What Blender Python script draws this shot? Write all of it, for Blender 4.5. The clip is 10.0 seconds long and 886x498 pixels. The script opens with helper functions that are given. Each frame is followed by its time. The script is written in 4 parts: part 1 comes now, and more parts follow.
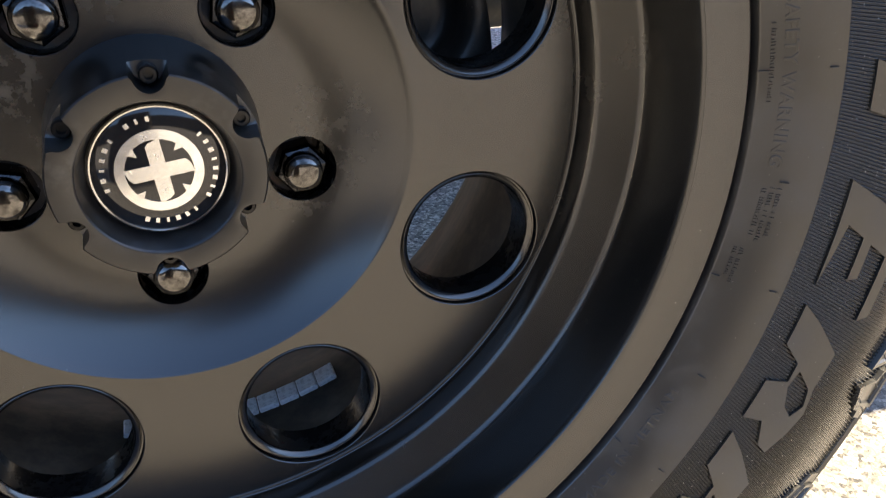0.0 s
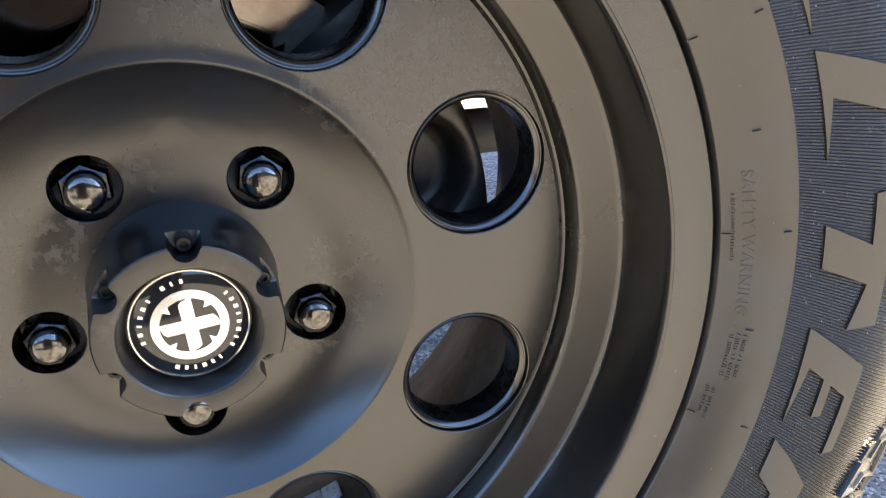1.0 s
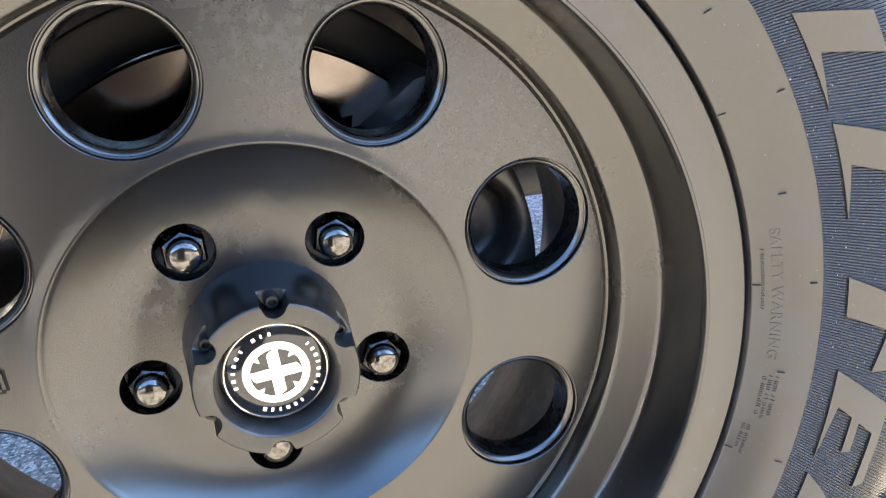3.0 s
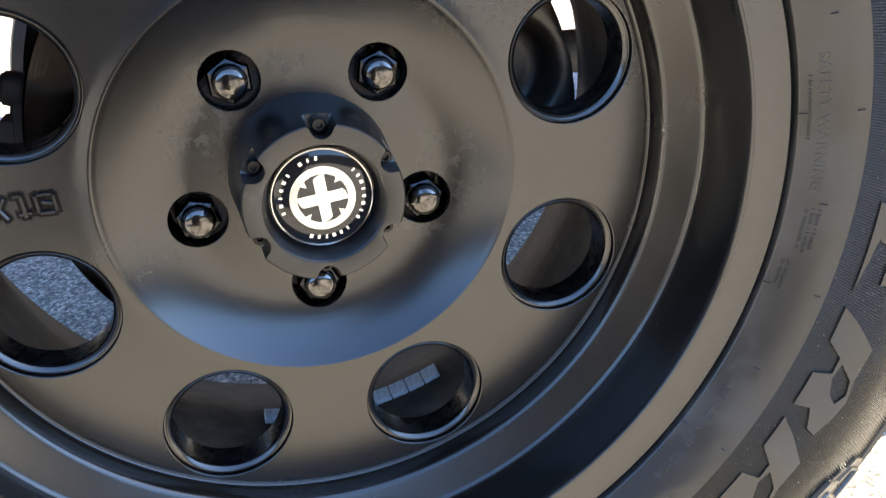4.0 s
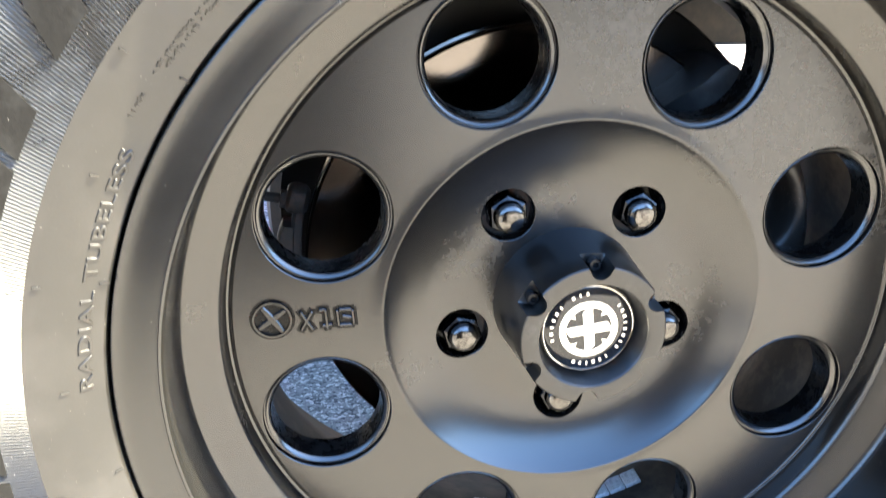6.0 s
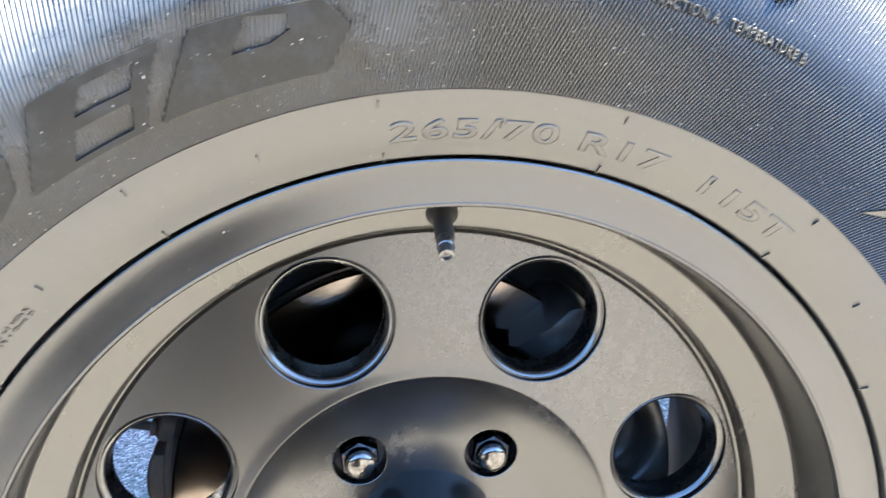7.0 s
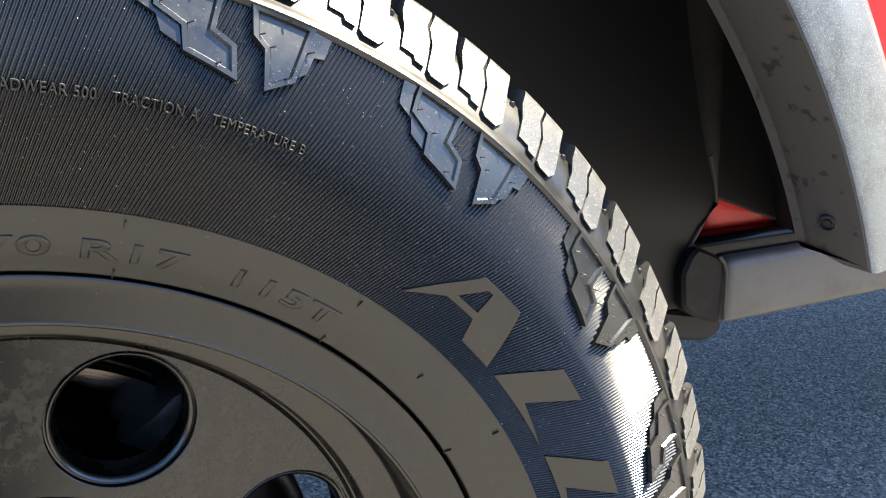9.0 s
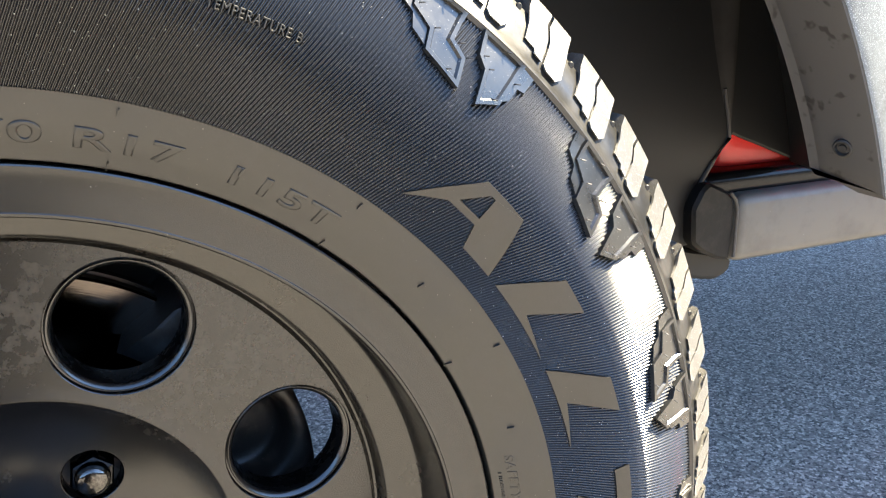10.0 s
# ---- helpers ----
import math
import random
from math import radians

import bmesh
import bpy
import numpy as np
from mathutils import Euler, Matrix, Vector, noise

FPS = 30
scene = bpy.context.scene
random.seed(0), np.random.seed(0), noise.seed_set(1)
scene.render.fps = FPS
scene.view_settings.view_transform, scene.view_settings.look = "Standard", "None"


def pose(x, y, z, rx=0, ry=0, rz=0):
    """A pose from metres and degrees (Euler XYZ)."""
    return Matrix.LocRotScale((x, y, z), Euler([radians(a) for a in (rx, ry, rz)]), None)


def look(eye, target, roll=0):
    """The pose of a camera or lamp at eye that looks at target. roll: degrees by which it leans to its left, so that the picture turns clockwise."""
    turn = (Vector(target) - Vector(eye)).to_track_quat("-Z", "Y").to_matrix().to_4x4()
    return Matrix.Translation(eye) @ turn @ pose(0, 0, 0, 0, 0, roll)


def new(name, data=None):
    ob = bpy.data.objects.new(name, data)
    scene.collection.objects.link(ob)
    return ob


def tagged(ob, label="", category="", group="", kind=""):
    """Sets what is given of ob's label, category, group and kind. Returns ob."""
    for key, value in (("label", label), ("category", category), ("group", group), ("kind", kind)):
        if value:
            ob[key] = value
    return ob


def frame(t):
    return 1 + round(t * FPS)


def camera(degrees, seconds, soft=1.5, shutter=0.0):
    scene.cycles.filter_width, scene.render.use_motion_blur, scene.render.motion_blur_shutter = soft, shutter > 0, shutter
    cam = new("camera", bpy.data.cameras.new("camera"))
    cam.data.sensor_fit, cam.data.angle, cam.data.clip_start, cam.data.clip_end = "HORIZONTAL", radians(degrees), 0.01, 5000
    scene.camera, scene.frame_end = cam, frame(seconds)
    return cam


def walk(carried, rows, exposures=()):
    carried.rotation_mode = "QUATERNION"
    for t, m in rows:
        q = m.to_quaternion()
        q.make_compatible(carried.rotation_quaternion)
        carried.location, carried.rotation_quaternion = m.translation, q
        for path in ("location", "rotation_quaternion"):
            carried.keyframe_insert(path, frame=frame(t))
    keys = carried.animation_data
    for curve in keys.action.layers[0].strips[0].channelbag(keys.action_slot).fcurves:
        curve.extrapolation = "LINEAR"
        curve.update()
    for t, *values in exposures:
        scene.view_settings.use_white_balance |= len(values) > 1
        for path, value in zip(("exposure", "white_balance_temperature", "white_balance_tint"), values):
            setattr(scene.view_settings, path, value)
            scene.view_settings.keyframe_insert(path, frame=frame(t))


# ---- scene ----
cam = camera(56.9, 10.0, soft=1.1, shutter=0.22)
# seconds, place, and turn as pose() takes it
PATH = [
    (0, 0.0040, -0.2745, 0.5004, 63.30, -0.22, -19.49),
    (0.5, 0.0071, -0.2836, 0.5175, 66.22, -0.49, -19.76),
    (1, -0.0012, -0.2976, 0.5460, 68.67, -0.21, -19.11),
    (1.5, -0.0161, -0.3070, 0.5660, 70.79, -0.09, -18.75),
    (2, -0.0202, -0.3132, 0.5827, 71.89, 0.41, -18.29),
    (2.2, -0.0239, -0.3165, 0.5876, 72.44, 0.67, -18.18),
    (3.5, -0.0203, -0.3367, 0.5534, 68.34, 1.66, -16.16),
    (4, -0.0439, -0.3445, 0.5274, 65.80, 1.58, -15.98),
    (4.5, -0.0744, -0.3504, 0.5025, 64.15, 1.14, -15.08),
    (5, -0.1202, -0.3475, 0.4941, 64.24, 2.32, -12.77),
    (6.3, -0.1410, -0.3387, 0.6241, 70.69, -0.64, -8.74),
    (6.5, -0.1266, -0.3391, 0.6429, 72.22, -0.94, -8.99),
    (7, -0.0646, -0.3421, 0.6702, 75.76, -0.51, -9.87),
    (7.5, -0.0087, -0.3463, 0.6932, 77.26, 0.46, -18.01),
    (8, 0.0390, -0.3509, 0.7065, 76.22, 1.36, -25.43),
    (8.5, 0.0446, -0.3425, 0.7021, 76.77, 0.16, -25.65),
    (9, 0.0473, -0.3441, 0.7029, 75.97, 0.91, -25.62),
    (9.5, 0.0508, -0.3420, 0.6888, 74.42, 0.46, -25.08),
    (10, 0.0514, -0.3454, 0.6768, 73.25, 0.38, -24.63),
]
# seconds, stops, white balance
STOPS = [(0.0, 2.36, 6760, 11), (0.5, 2.68, 6690, 10), (1.0, 3.15, 6580, 9), (1.5, 3.58, 6450, 9), (2.2, 3.90, 6320, 8), (3.5, 3.41, 6240, 8), (4.0, 2.96, 6290, 8), (4.5, 2.97, 6230, 8),
         (5.0, 3.40, 6190, 7), (5.2, 3.48, 6170, 7), (6.3, 3.99, 6030, 6), (7.0, 4.27, 5830, 6), (7.5, 3.48, 5940, 8), (8.0, 2.18, 5960, 8), (9.0, 2.09, 5970, 8), (10.0, 2.83, 6380, 8)]
BETWEEN = [(4.2, look((-0.048, -0.343, 0.525), (0.410, 1.399, -0.344), -1.0)), (8.2, look((0.043, -0.348, 0.702), (0.881, 1.402, 0.217), -0.0))]
walk(cam, sorted([(t, pose(*row)) for t, *row in PATH] + BETWEEN, key=lambda row: row[0]), STOPS)

# ---- light ----
SUN_WAY = Vector((-0.89, 0.155, -1.0)).normalized()
sun_data = bpy.data.lights.new("sun", "SUN")
sun_data.energy, sun_data.angle, sun_data.color = 5.0, radians(0.55), (1.0, 0.845, 0.585)
sun = new("sun", sun_data)
sun.matrix_world = Matrix.Translation((2, -3, 6)) @ SUN_WAY.to_track_quat("-Z", "Y").to_matrix().to_4x4()
world = bpy.data.worlds.new("sky")
scene.world = world
world.use_nodes = True
sky = world.node_tree.nodes.new("ShaderNodeTexSky")
sky.sky_type, sky.sun_disc = "NISHITA", False
sky.dust_density, sky.ozone_density = 0.5, 4.5
sky.sun_elevation = math.asin(-SUN_WAY.z)
sky.sun_rotation = math.atan2(-SUN_WAY.x, -SUN_WAY.y)
back = world.node_tree.nodes["Background"]
back.inputs["Strength"].default_value = 0.118
world.node_tree.links.new(sky.outputs[0], back.inputs[0])


# ---- materials ----
def material(name, base, rough, metal=0.0, spec=0.5, second=None, scale=60.0, low=0.45, high=0.65, rough2=None,
             bump=0.0, bump_scale=400.0, fleck=None, fleck_scale=900.0, fleck_cut=0.72, coat=0.0, detail=6.0, patch=0.0, dried_and_sheen=()):
    """A surface with a second tone in patches (stains, dust, painted sky sheen), small flecks and a fine relief."""
    m = bpy.data.materials.new(name)
    m.use_nodes = True
    tree = m.node_tree
    n, link = tree.nodes, tree.links.new
    b = n["Principled BSDF"]
    b.inputs["Roughness"].default_value, b.inputs["Metallic"].default_value = rough, metal
    b.inputs["Specular IOR Level"].default_value = spec
    b.inputs["Coat Weight"].default_value = coat
    b.inputs["Coat Roughness"].default_value = 0.08
    where = n.new("ShaderNodeTexCoord").outputs["Object"]
    color = n.new("ShaderNodeRGB")
    color.outputs[0].default_value = (*base, 1)
    out = color.outputs[0]
    if second:
        tex = n.new("ShaderNodeTexNoise")
        tex.inputs["Scale"].default_value, tex.inputs["Detail"].default_value, tex.inputs["Roughness"].default_value = scale, detail, 0.65
        link(where, tex.inputs["Vector"])
        ramp = n.new("ShaderNodeMapRange")
        ramp.inputs["From Min"].default_value, ramp.inputs["From Max"].default_value = low, high
        link(tex.outputs["Fac"], ramp.inputs["Value"])
        if patch:
            wide = n.new("ShaderNodeTexNoise")
            wide.inputs["Scale"].default_value, wide.inputs["Detail"].default_value = patch, 2.0
            link(where, wide.inputs["Vector"])
            area = n.new("ShaderNodeMapRange")
            area.inputs["From Min"].default_value, area.inputs["From Max"].default_value = 0.58, 0.80
            link(wide.outputs["Fac"], area.inputs["Value"])
            reach = area.outputs[0]
            for place, radius in dried_and_sheen:
                away = n.new("ShaderNodeVectorMath")
                away.operation = "DISTANCE"
                link(where, away.inputs[0])
                away.inputs[1].default_value = place
                bent = n.new("ShaderNodeMath")
                bent.operation = "MULTIPLY_ADD"
                link(wide.outputs["Fac"], bent.inputs[0])
                bent.inputs[1].default_value = 0.05
                link(away.outputs["Value"], bent.inputs[2])
                near = n.new("ShaderNodeMapRange")
                near.inputs["From Min"].default_value, near.inputs["From Max"].default_value = radius + 0.025, radius * 0.3 + 0.025
                link(bent.outputs[0], near.inputs["Value"])
                most = n.new("ShaderNodeMath")
                most.operation = "MAXIMUM"
                link(reach, most.inputs[0])
                link(near.outputs[0], most.inputs[1])
                reach = most.outputs[0]
            both = n.new("ShaderNodeMath")
            both.operation = "MULTIPLY"
            link(ramp.outputs[0], both.inputs[0])
            link(reach, both.inputs[1])
            ramp = both
        mix = n.new("ShaderNodeMix")
        mix.data_type = "RGBA"
        link(ramp.outputs[0], mix.inputs["Factor"])
        link(out, mix.inputs["A"])
        mix.inputs["B"].default_value = (*second, 1)
        out = mix.outputs["Result"]
        if rough2 is not None:
            rr = n.new("ShaderNodeMapRange")
            rr.inputs["To Min"].default_value, rr.inputs["To Max"].default_value = rough, rough2
            link(ramp.outputs[0], rr.inputs["Value"])
            link(rr.outputs[0], b.inputs["Roughness"])
    if fleck:
        tex = n.new("ShaderNodeTexNoise")
        tex.inputs["Scale"].default_value, tex.inputs["Detail"].default_value = fleck_scale, 1.0
        link(where, tex.inputs["Vector"])
        ramp = n.new("ShaderNodeMapRange")
        ramp.inputs["From Min"].default_value, ramp.inputs["From Max"].default_value = fleck_cut, fleck_cut + 0.05
        link(tex.outputs["Fac"], ramp.inputs["Value"])
        mix = n.new("ShaderNodeMix")
        mix.data_type = "RGBA"
        link(ramp.outputs[0], mix.inputs["Factor"])
        link(out, mix.inputs["A"])
        mix.inputs["B"].default_value = (*fleck, 1)
        out = mix.outputs["Result"]
    link(out, b.inputs["Base Color"])
    if bump:
        tex = n.new("ShaderNodeTexNoise")
        tex.inputs["Scale"].default_value, tex.inputs["Detail"].default_value = bump_scale, 4.0
        link(where, tex.inputs["Vector"])
        bm = n.new("ShaderNodeBump")
        bm.inputs["Strength"].default_value, bm.inputs["Distance"].default_value = bump, 0.001
        link(tex.outputs["Fac"], bm.inputs["Height"])
        link(bm.outputs[0], b.inputs["Normal"])
    return m


PAINT = material("satin_black_paint", (0.003, 0.003, 0.0033), 0.25, spec=0.82, second=(0.034, 0.028, 0.021), scale=150, low=0.48, high=0.64, rough2=0.38, patch=9.0, detail=3.0,
                 dried_and_sheen=(((0.030, 0.064, 0.565), 0.060), ((0.110, 0.064, 0.525), 0.085), ((-0.052, 0.082, 0.416), 0.030), ((-0.012, 0.086, 0.446), 0.020), ((0.018, 0.064, 0.53), 0.035), ((0.165, 0.064, 0.475), 0.060), ((0.060, 0.08, 0.36), 0.028)),
                 bump=0.018, bump_scale=900, fleck=(0.10, 0.095, 0.085), fleck_scale=700, fleck_cut=0.80)
CAP_PAINT = material("satin_cap_paint", (0.003, 0.003, 0.0033), 0.33, spec=0.75, second=(0.030, 0.027, 0.023), scale=120, low=0.46, high=0.64, rough2=0.45, patch=16.0, detail=3.0, dried_and_sheen=(((-0.030, 0.045, 0.400), 0.028), ((0.022, 0.045, 0.415), 0.024), ((0.0, 0.045, 0.350), 0.026)),
                     bump=0.018, bump_scale=900)
LEDGE_PAINT = material("dust_filmed_paint", (0.006, 0.0055, 0.0045), 0.24, spec=0.85, second=(0.013, 0.0105, 0.0075), scale=26, low=0.30, high=0.70, rough2=0.28, bump=0.015, bump_scale=900)
FLANGE_PAINT = material("smeared_black_paint", (0.0055, 0.0055, 0.0053), 0.20, spec=0.80, second=(0.0120, 0.0118, 0.0108), scale=14, low=0.25, high=0.80, rough2=0.27, bump=0.015, bump_scale=900, fleck=(0.36, 0.35, 0.31), fleck_scale=800, fleck_cut=0.80)
CLEAN_PAINT = material("smooth_black_paint", (0.003, 0.003, 0.0033), 0.22, spec=1.0, second=(0.006, 0.006, 0.0058), scale=60, rough2=0.26, bump=0.02, bump_scale=900)
# dimmer copy of the rim paint: recess shade put into the material
RECESS_SHADE = material("dark_well_paint", (0.002, 0.002, 0.0022), 0.22, spec=0.22, second=(0.005, 0.005, 0.0048), scale=90, rough2=0.4)
GLOSS = material("gloss_black_paint", (0.006, 0.006, 0.0065), 0.22, spec=0.3, second=(0.014, 0.013, 0.012), scale=90, low=0.62, high=0.8, rough2=0.3)
DARK_CHROME = material("black_chrome", (0.14, 0.136, 0.132), 0.08, metal=1.0, second=(0.045, 0.043, 0.041), scale=260, rough2=0.26, bump=0.05, bump_scale=350)
RUBBER = material("tyre_rubber", (0.012, 0.0115, 0.0105), 0.33, spec=0.85, second=(0.030, 0.027, 0.023), scale=22, low=0.45, high=0.75, rough2=0.58,
                  bump=0.04, bump_scale=700, fleck=(0.20, 0.19, 0.17), fleck_scale=900, fleck_cut=0.775)
# dust, plus a darker, duller tone that stands in for a dark reflection
DUSTY_DIM_RUBBER = material("dusty_rubber", (0.009, 0.0088, 0.0083), 0.42, spec=0.24, second=(0.024, 0.023, 0.0205), scale=95, low=0.48, high=0.72, rough2=0.75, bump=0.25, bump_scale=300, fleck=(0.34, 0.33, 0.30), fleck_scale=520, fleck_cut=0.755)
PLATE_RUBBER = material("smooth_plate_rubber", (0.012, 0.012, 0.012), 0.26, spec=0.9, second=(0.024, 0.024, 0.023), scale=30, rough2=0.36, fleck=(0.45, 0.44, 0.41), fleck_scale=1700, fleck_cut=0.72, bump=0.03, bump_scale=600)
# bluish patches: a smear and dust, plus sky sheen put into the colour
RIB_RUBBER = material("ribbed_rubber", (0.010, 0.0098, 0.0096), 0.21, spec=0.8, second=(0.054, 0.057, 0.061), scale=34, low=0.34, high=0.62, rough2=0.37, patch=5.0, dried_and_sheen=(((-0.044, -0.030, 0.682), 0.058), ((-0.165, -0.030, 0.680), 0.085), ((-0.255, -0.030, 0.530), 0.120)),
                      fleck=(0.45, 0.43, 0.39), fleck_scale=1000, fleck_cut=0.755)
TREAD_RUBBER = material("tread_rubber", (0.095, 0.092, 0.086), 0.40, spec=1.0, second=(0.19, 0.18, 0.165), scale=40, bump=0.22, bump_scale=900,
                        fleck=(0.45, 0.43, 0.40), fleck_scale=1100, fleck_cut=0.66)
WHITE = material("white_enamel", (0.78, 0.78, 0.77), 0.3, second=(0.7, 0.69, 0.66), scale=150)
BADGE_BLACK = material("badge_black", (0.01, 0.01, 0.011), 0.08, spec=0.6)
SILVER = material("polished_silver", (0.86, 0.85, 0.83), 0.20, metal=0.9, second=(0.74, 0.73, 0.71), scale=150, rough2=0.28)
CHROME = material("bright_chrome", (0.50, 0.49, 0.48), 0.14, metal=1.0)
STEEL = material("brushed_steel", (0.150, 0.132, 0.116), 0.10, metal=1.0, second=(0.115, 0.093, 0.077), scale=12, rough2=0.15)
turn_grain = STEEL.node_tree.nodes.new("ShaderNodeTangent")
turn_grain.direction_type, turn_grain.axis = "RADIAL", "Y"
STEEL.node_tree.nodes["Principled BSDF"].inputs["Anisotropic"].default_value = 0.8
STEEL.node_tree.links.new(turn_grain.outputs[0], STEEL.node_tree.nodes["Principled BSDF"].inputs["Tangent"])
NUT_BLACK = material("black_nut_plating", (0.026, 0.027, 0.030), 0.20, metal=1.0, second=(0.06, 0.06, 0.063), scale=160, rough2=0.30)


def concentric_grain(m, centre_z):
    """Fine turned rings about the axle, as relief."""
    n, link = m.node_tree.nodes, m.node_tree.links.new
    split = n.new("ShaderNodeSeparateXYZ")
    link(n.new("ShaderNodeTexCoord").outputs["Object"], split.inputs[0])
    up = n.new("ShaderNodeMath")
    up.operation = "SUBTRACT"
    link(split.outputs["Z"], up.inputs[0])
    up.inputs[1].default_value = centre_z
    flat = n.new("ShaderNodeCombineXYZ")
    link(split.outputs["X"], flat.inputs["X"])
    link(up.outputs[0], flat.inputs["Y"])
    away = n.new("ShaderNodeVectorMath")
    away.operation = "LENGTH"
    link(flat.outputs[0], away.inputs[0])
    rings = n.new("ShaderNodeTexNoise")
    rings.noise_dimensions = "1D"
    rings.inputs["Scale"].default_value, rings.inputs["Detail"].default_value = 900.0, 3.0
    link(away.outputs["Value"], rings.inputs["W"])
    relief = n.new("ShaderNodeBump")
    relief.inputs["Strength"].default_value, relief.inputs["Distance"].default_value = 0.04, 0.0004
    link(rings.outputs["Fac"], relief.inputs["Height"])
    link(relief.outputs[0], n["Principled BSDF"].inputs["Normal"])


concentric_grain(STEEL, 0.385)
CAST_IRON = material("rusty_cast_iron", (0.055, 0.048, 0.042), 0.65, second=(0.13, 0.07, 0.04), scale=60, low=0.5, high=0.7, bump=0.5, bump_scale=250)
TIP = material("dull_tip_metal", (0.16, 0.158, 0.155), 0.38, metal=0.9, second=(0.06, 0.06, 0.06), scale=420, low=0.5, high=0.6, bump=0.3, bump_scale=900)
DUSTY_CAST = material("dusty_cast_alloy", (0.018, 0.018, 0.018), 0.5, second=(0.06, 0.06, 0.058), scale=70, low=0.42, high=0.66, rough2=0.7, bump=0.3, bump_scale=220, patch=14.0)
DARK_CAST = material("dark_oily_cast", (0.020, 0.0175, 0.015), 0.36, second=(0.075, 0.058, 0.044), scale=60, low=0.52, high=0.74, rough2=0.55, bump=0.12, bump_scale=420, fleck=(0.20, 0.18, 0.16), fleck_scale=700, fleck_cut=0.74)
LEAD = material("grey_weight_metal", (0.66, 0.68, 0.70), 0.45, metal=0.2, second=(0.46, 0.48, 0.50), scale=420, low=0.5, high=0.62, bump=0.2, bump_scale=600)
FLARE = material("grey_metallic_plastic", (0.185, 0.198, 0.193), 0.42, metal=0.2, second=(0.115, 0.120, 0.118), scale=30, fleck=(0.44, 0.45, 0.45), fleck_scale=1700,
                 fleck_cut=0.60, bump=0.15, bump_scale=900)
LINER = material("black_liner_plastic", (0.016, 0.016, 0.016), 0.5, spec=0.4, second=(0.019, 0.018, 0.0165), scale=8, bump=0.1, bump_scale=300, fleck=(0.12, 0.11, 0.1), fleck_scale=300, fleck_cut=0.8)
LIP = material("dull_lip_plastic", (0.066, 0.061, 0.055), 0.6, second=(0.024, 0.019, 0.016), scale=85, low=0.62, high=0.70, bump=0.1, bump_scale=500, detail=2.0)
PANEL = material("black_panel_plastic", (0.014, 0.014, 0.0138), 0.5, spec=0.3, second=(0.017, 0.0160, 0.0150), scale=14, low=0.5, high=0.8, fleck=(0.12, 0.11, 0.1), fleck_scale=260, fleck_cut=0.79)
# lighter than PANEL: the fold's highlight streak is put into this colour
FOLD = material("worn_panel_plastic", (0.034, 0.030, 0.026), 0.42, spec=0.4, second=(0.020, 0.018, 0.016), scale=20)
RED = material("red_body_paint", (0.82, 0.026, 0.022), 0.35, coat=0.2, second=(0.76, 0.022, 0.019), scale=12)
FRAME_BLACK = material("black_chassis_coating", (0.02, 0.02, 0.02), 0.5, second=(0.06, 0.045, 0.035), scale=20, bump=0.3, bump_scale=120)
ARM_BLACK = material("dusty_arm_coating", (0.045, 0.044, 0.040), 0.6, second=(0.09, 0.085, 0.075), scale=40, bump=0.2, bump_scale=150)
CAP_GREY = material("worn_cap_plastic", (0.010, 0.0095, 0.009), 0.5, spec=0.2, second=(0.022, 0.020, 0.017), scale=45, low=0.5, high=0.7, bump=0.1, bump_scale=400)
BOARD = material("grey_board_metal", (0.15, 0.142, 0.125), 0.45, metal=0.2, second=(0.12, 0.113, 0.10), scale=25, bump=0.08, bump_scale=500, fleck=(0.3, 0.29, 0.27), fleck_scale=300, fleck_cut=0.78)
MUDDY = material("dusty_inner_barrel", (0.036, 0.029, 0.0225), 0.6, spec=0.12, second=(0.098, 0.075, 0.054), scale=34, low=0.45, high=0.7, rough2=0.65, bump=0.1)


def asphalt():
    m = bpy.data.materials.new("speckled_asphalt")
    m.use_nodes = True
    n, link = m.node_tree.nodes, m.node_tree.links.new
    b = n["Principled BSDF"]
    b.inputs["Roughness"].default_value = 0.85
    where = n.new("ShaderNodeTexCoord").outputs["Object"]
    cells = n.new("ShaderNodeTexVoronoi")
    cells.inputs["Scale"].default_value = 230
    link(where, cells.inputs["Vector"])
    big = n.new("ShaderNodeTexNoise")
    big.inputs["Scale"].default_value, big.inputs["Detail"].default_value = 330, 3
    link(where, big.inputs["Vector"])
    ramp = n.new("ShaderNodeValToRGB")
    e = ramp.color_ramp.elements
    e[0].position, e[0].color = 0.25, (0.055, 0.055, 0.056, 1)
    e[1].position, e[1].color = 0.72, (0.64, 0.59, 0.52, 1)
    for where_at, tone in ((0.36, 0.175), (0.56, 0.275)):
        mid = e.new(where_at)
        mid.color = (tone, tone * 0.938, tone * 0.845, 1)
    sep = n.new("ShaderNodeSeparateColor")
    link(cells.outputs["Color"], sep.inputs[0])
    add = n.new("ShaderNodeMath")
    add.operation = "MULTIPLY_ADD"
    link(sep.outputs[0], add.inputs[0])
    add.inputs[1].default_value = 0.45
    scaled = n.new("ShaderNodeMath")
    scaled.operation = "MULTIPLY"
    link(big.outputs["Fac"], scaled.inputs[0])
    scaled.inputs[1].default_value = 0.5
    link(scaled.outputs[0], add.inputs[2])
    link(add.outputs[0], ramp.inputs[0])
    link(ramp.outputs[0], b.inputs["Base Color"])
    bump = n.new("ShaderNodeBump")
    bump.inputs["Strength"].default_value, bump.inputs["Distance"].default_value = 0.9, 0.003
    link(add.outputs[0], bump.inputs["Height"])
    link(bump.outputs[0], b.inputs["Normal"])
    return m


ASPHALT = asphalt()

# ---- helpers for building ----
AXLE = Vector((0.0, 0.0, 0.385))


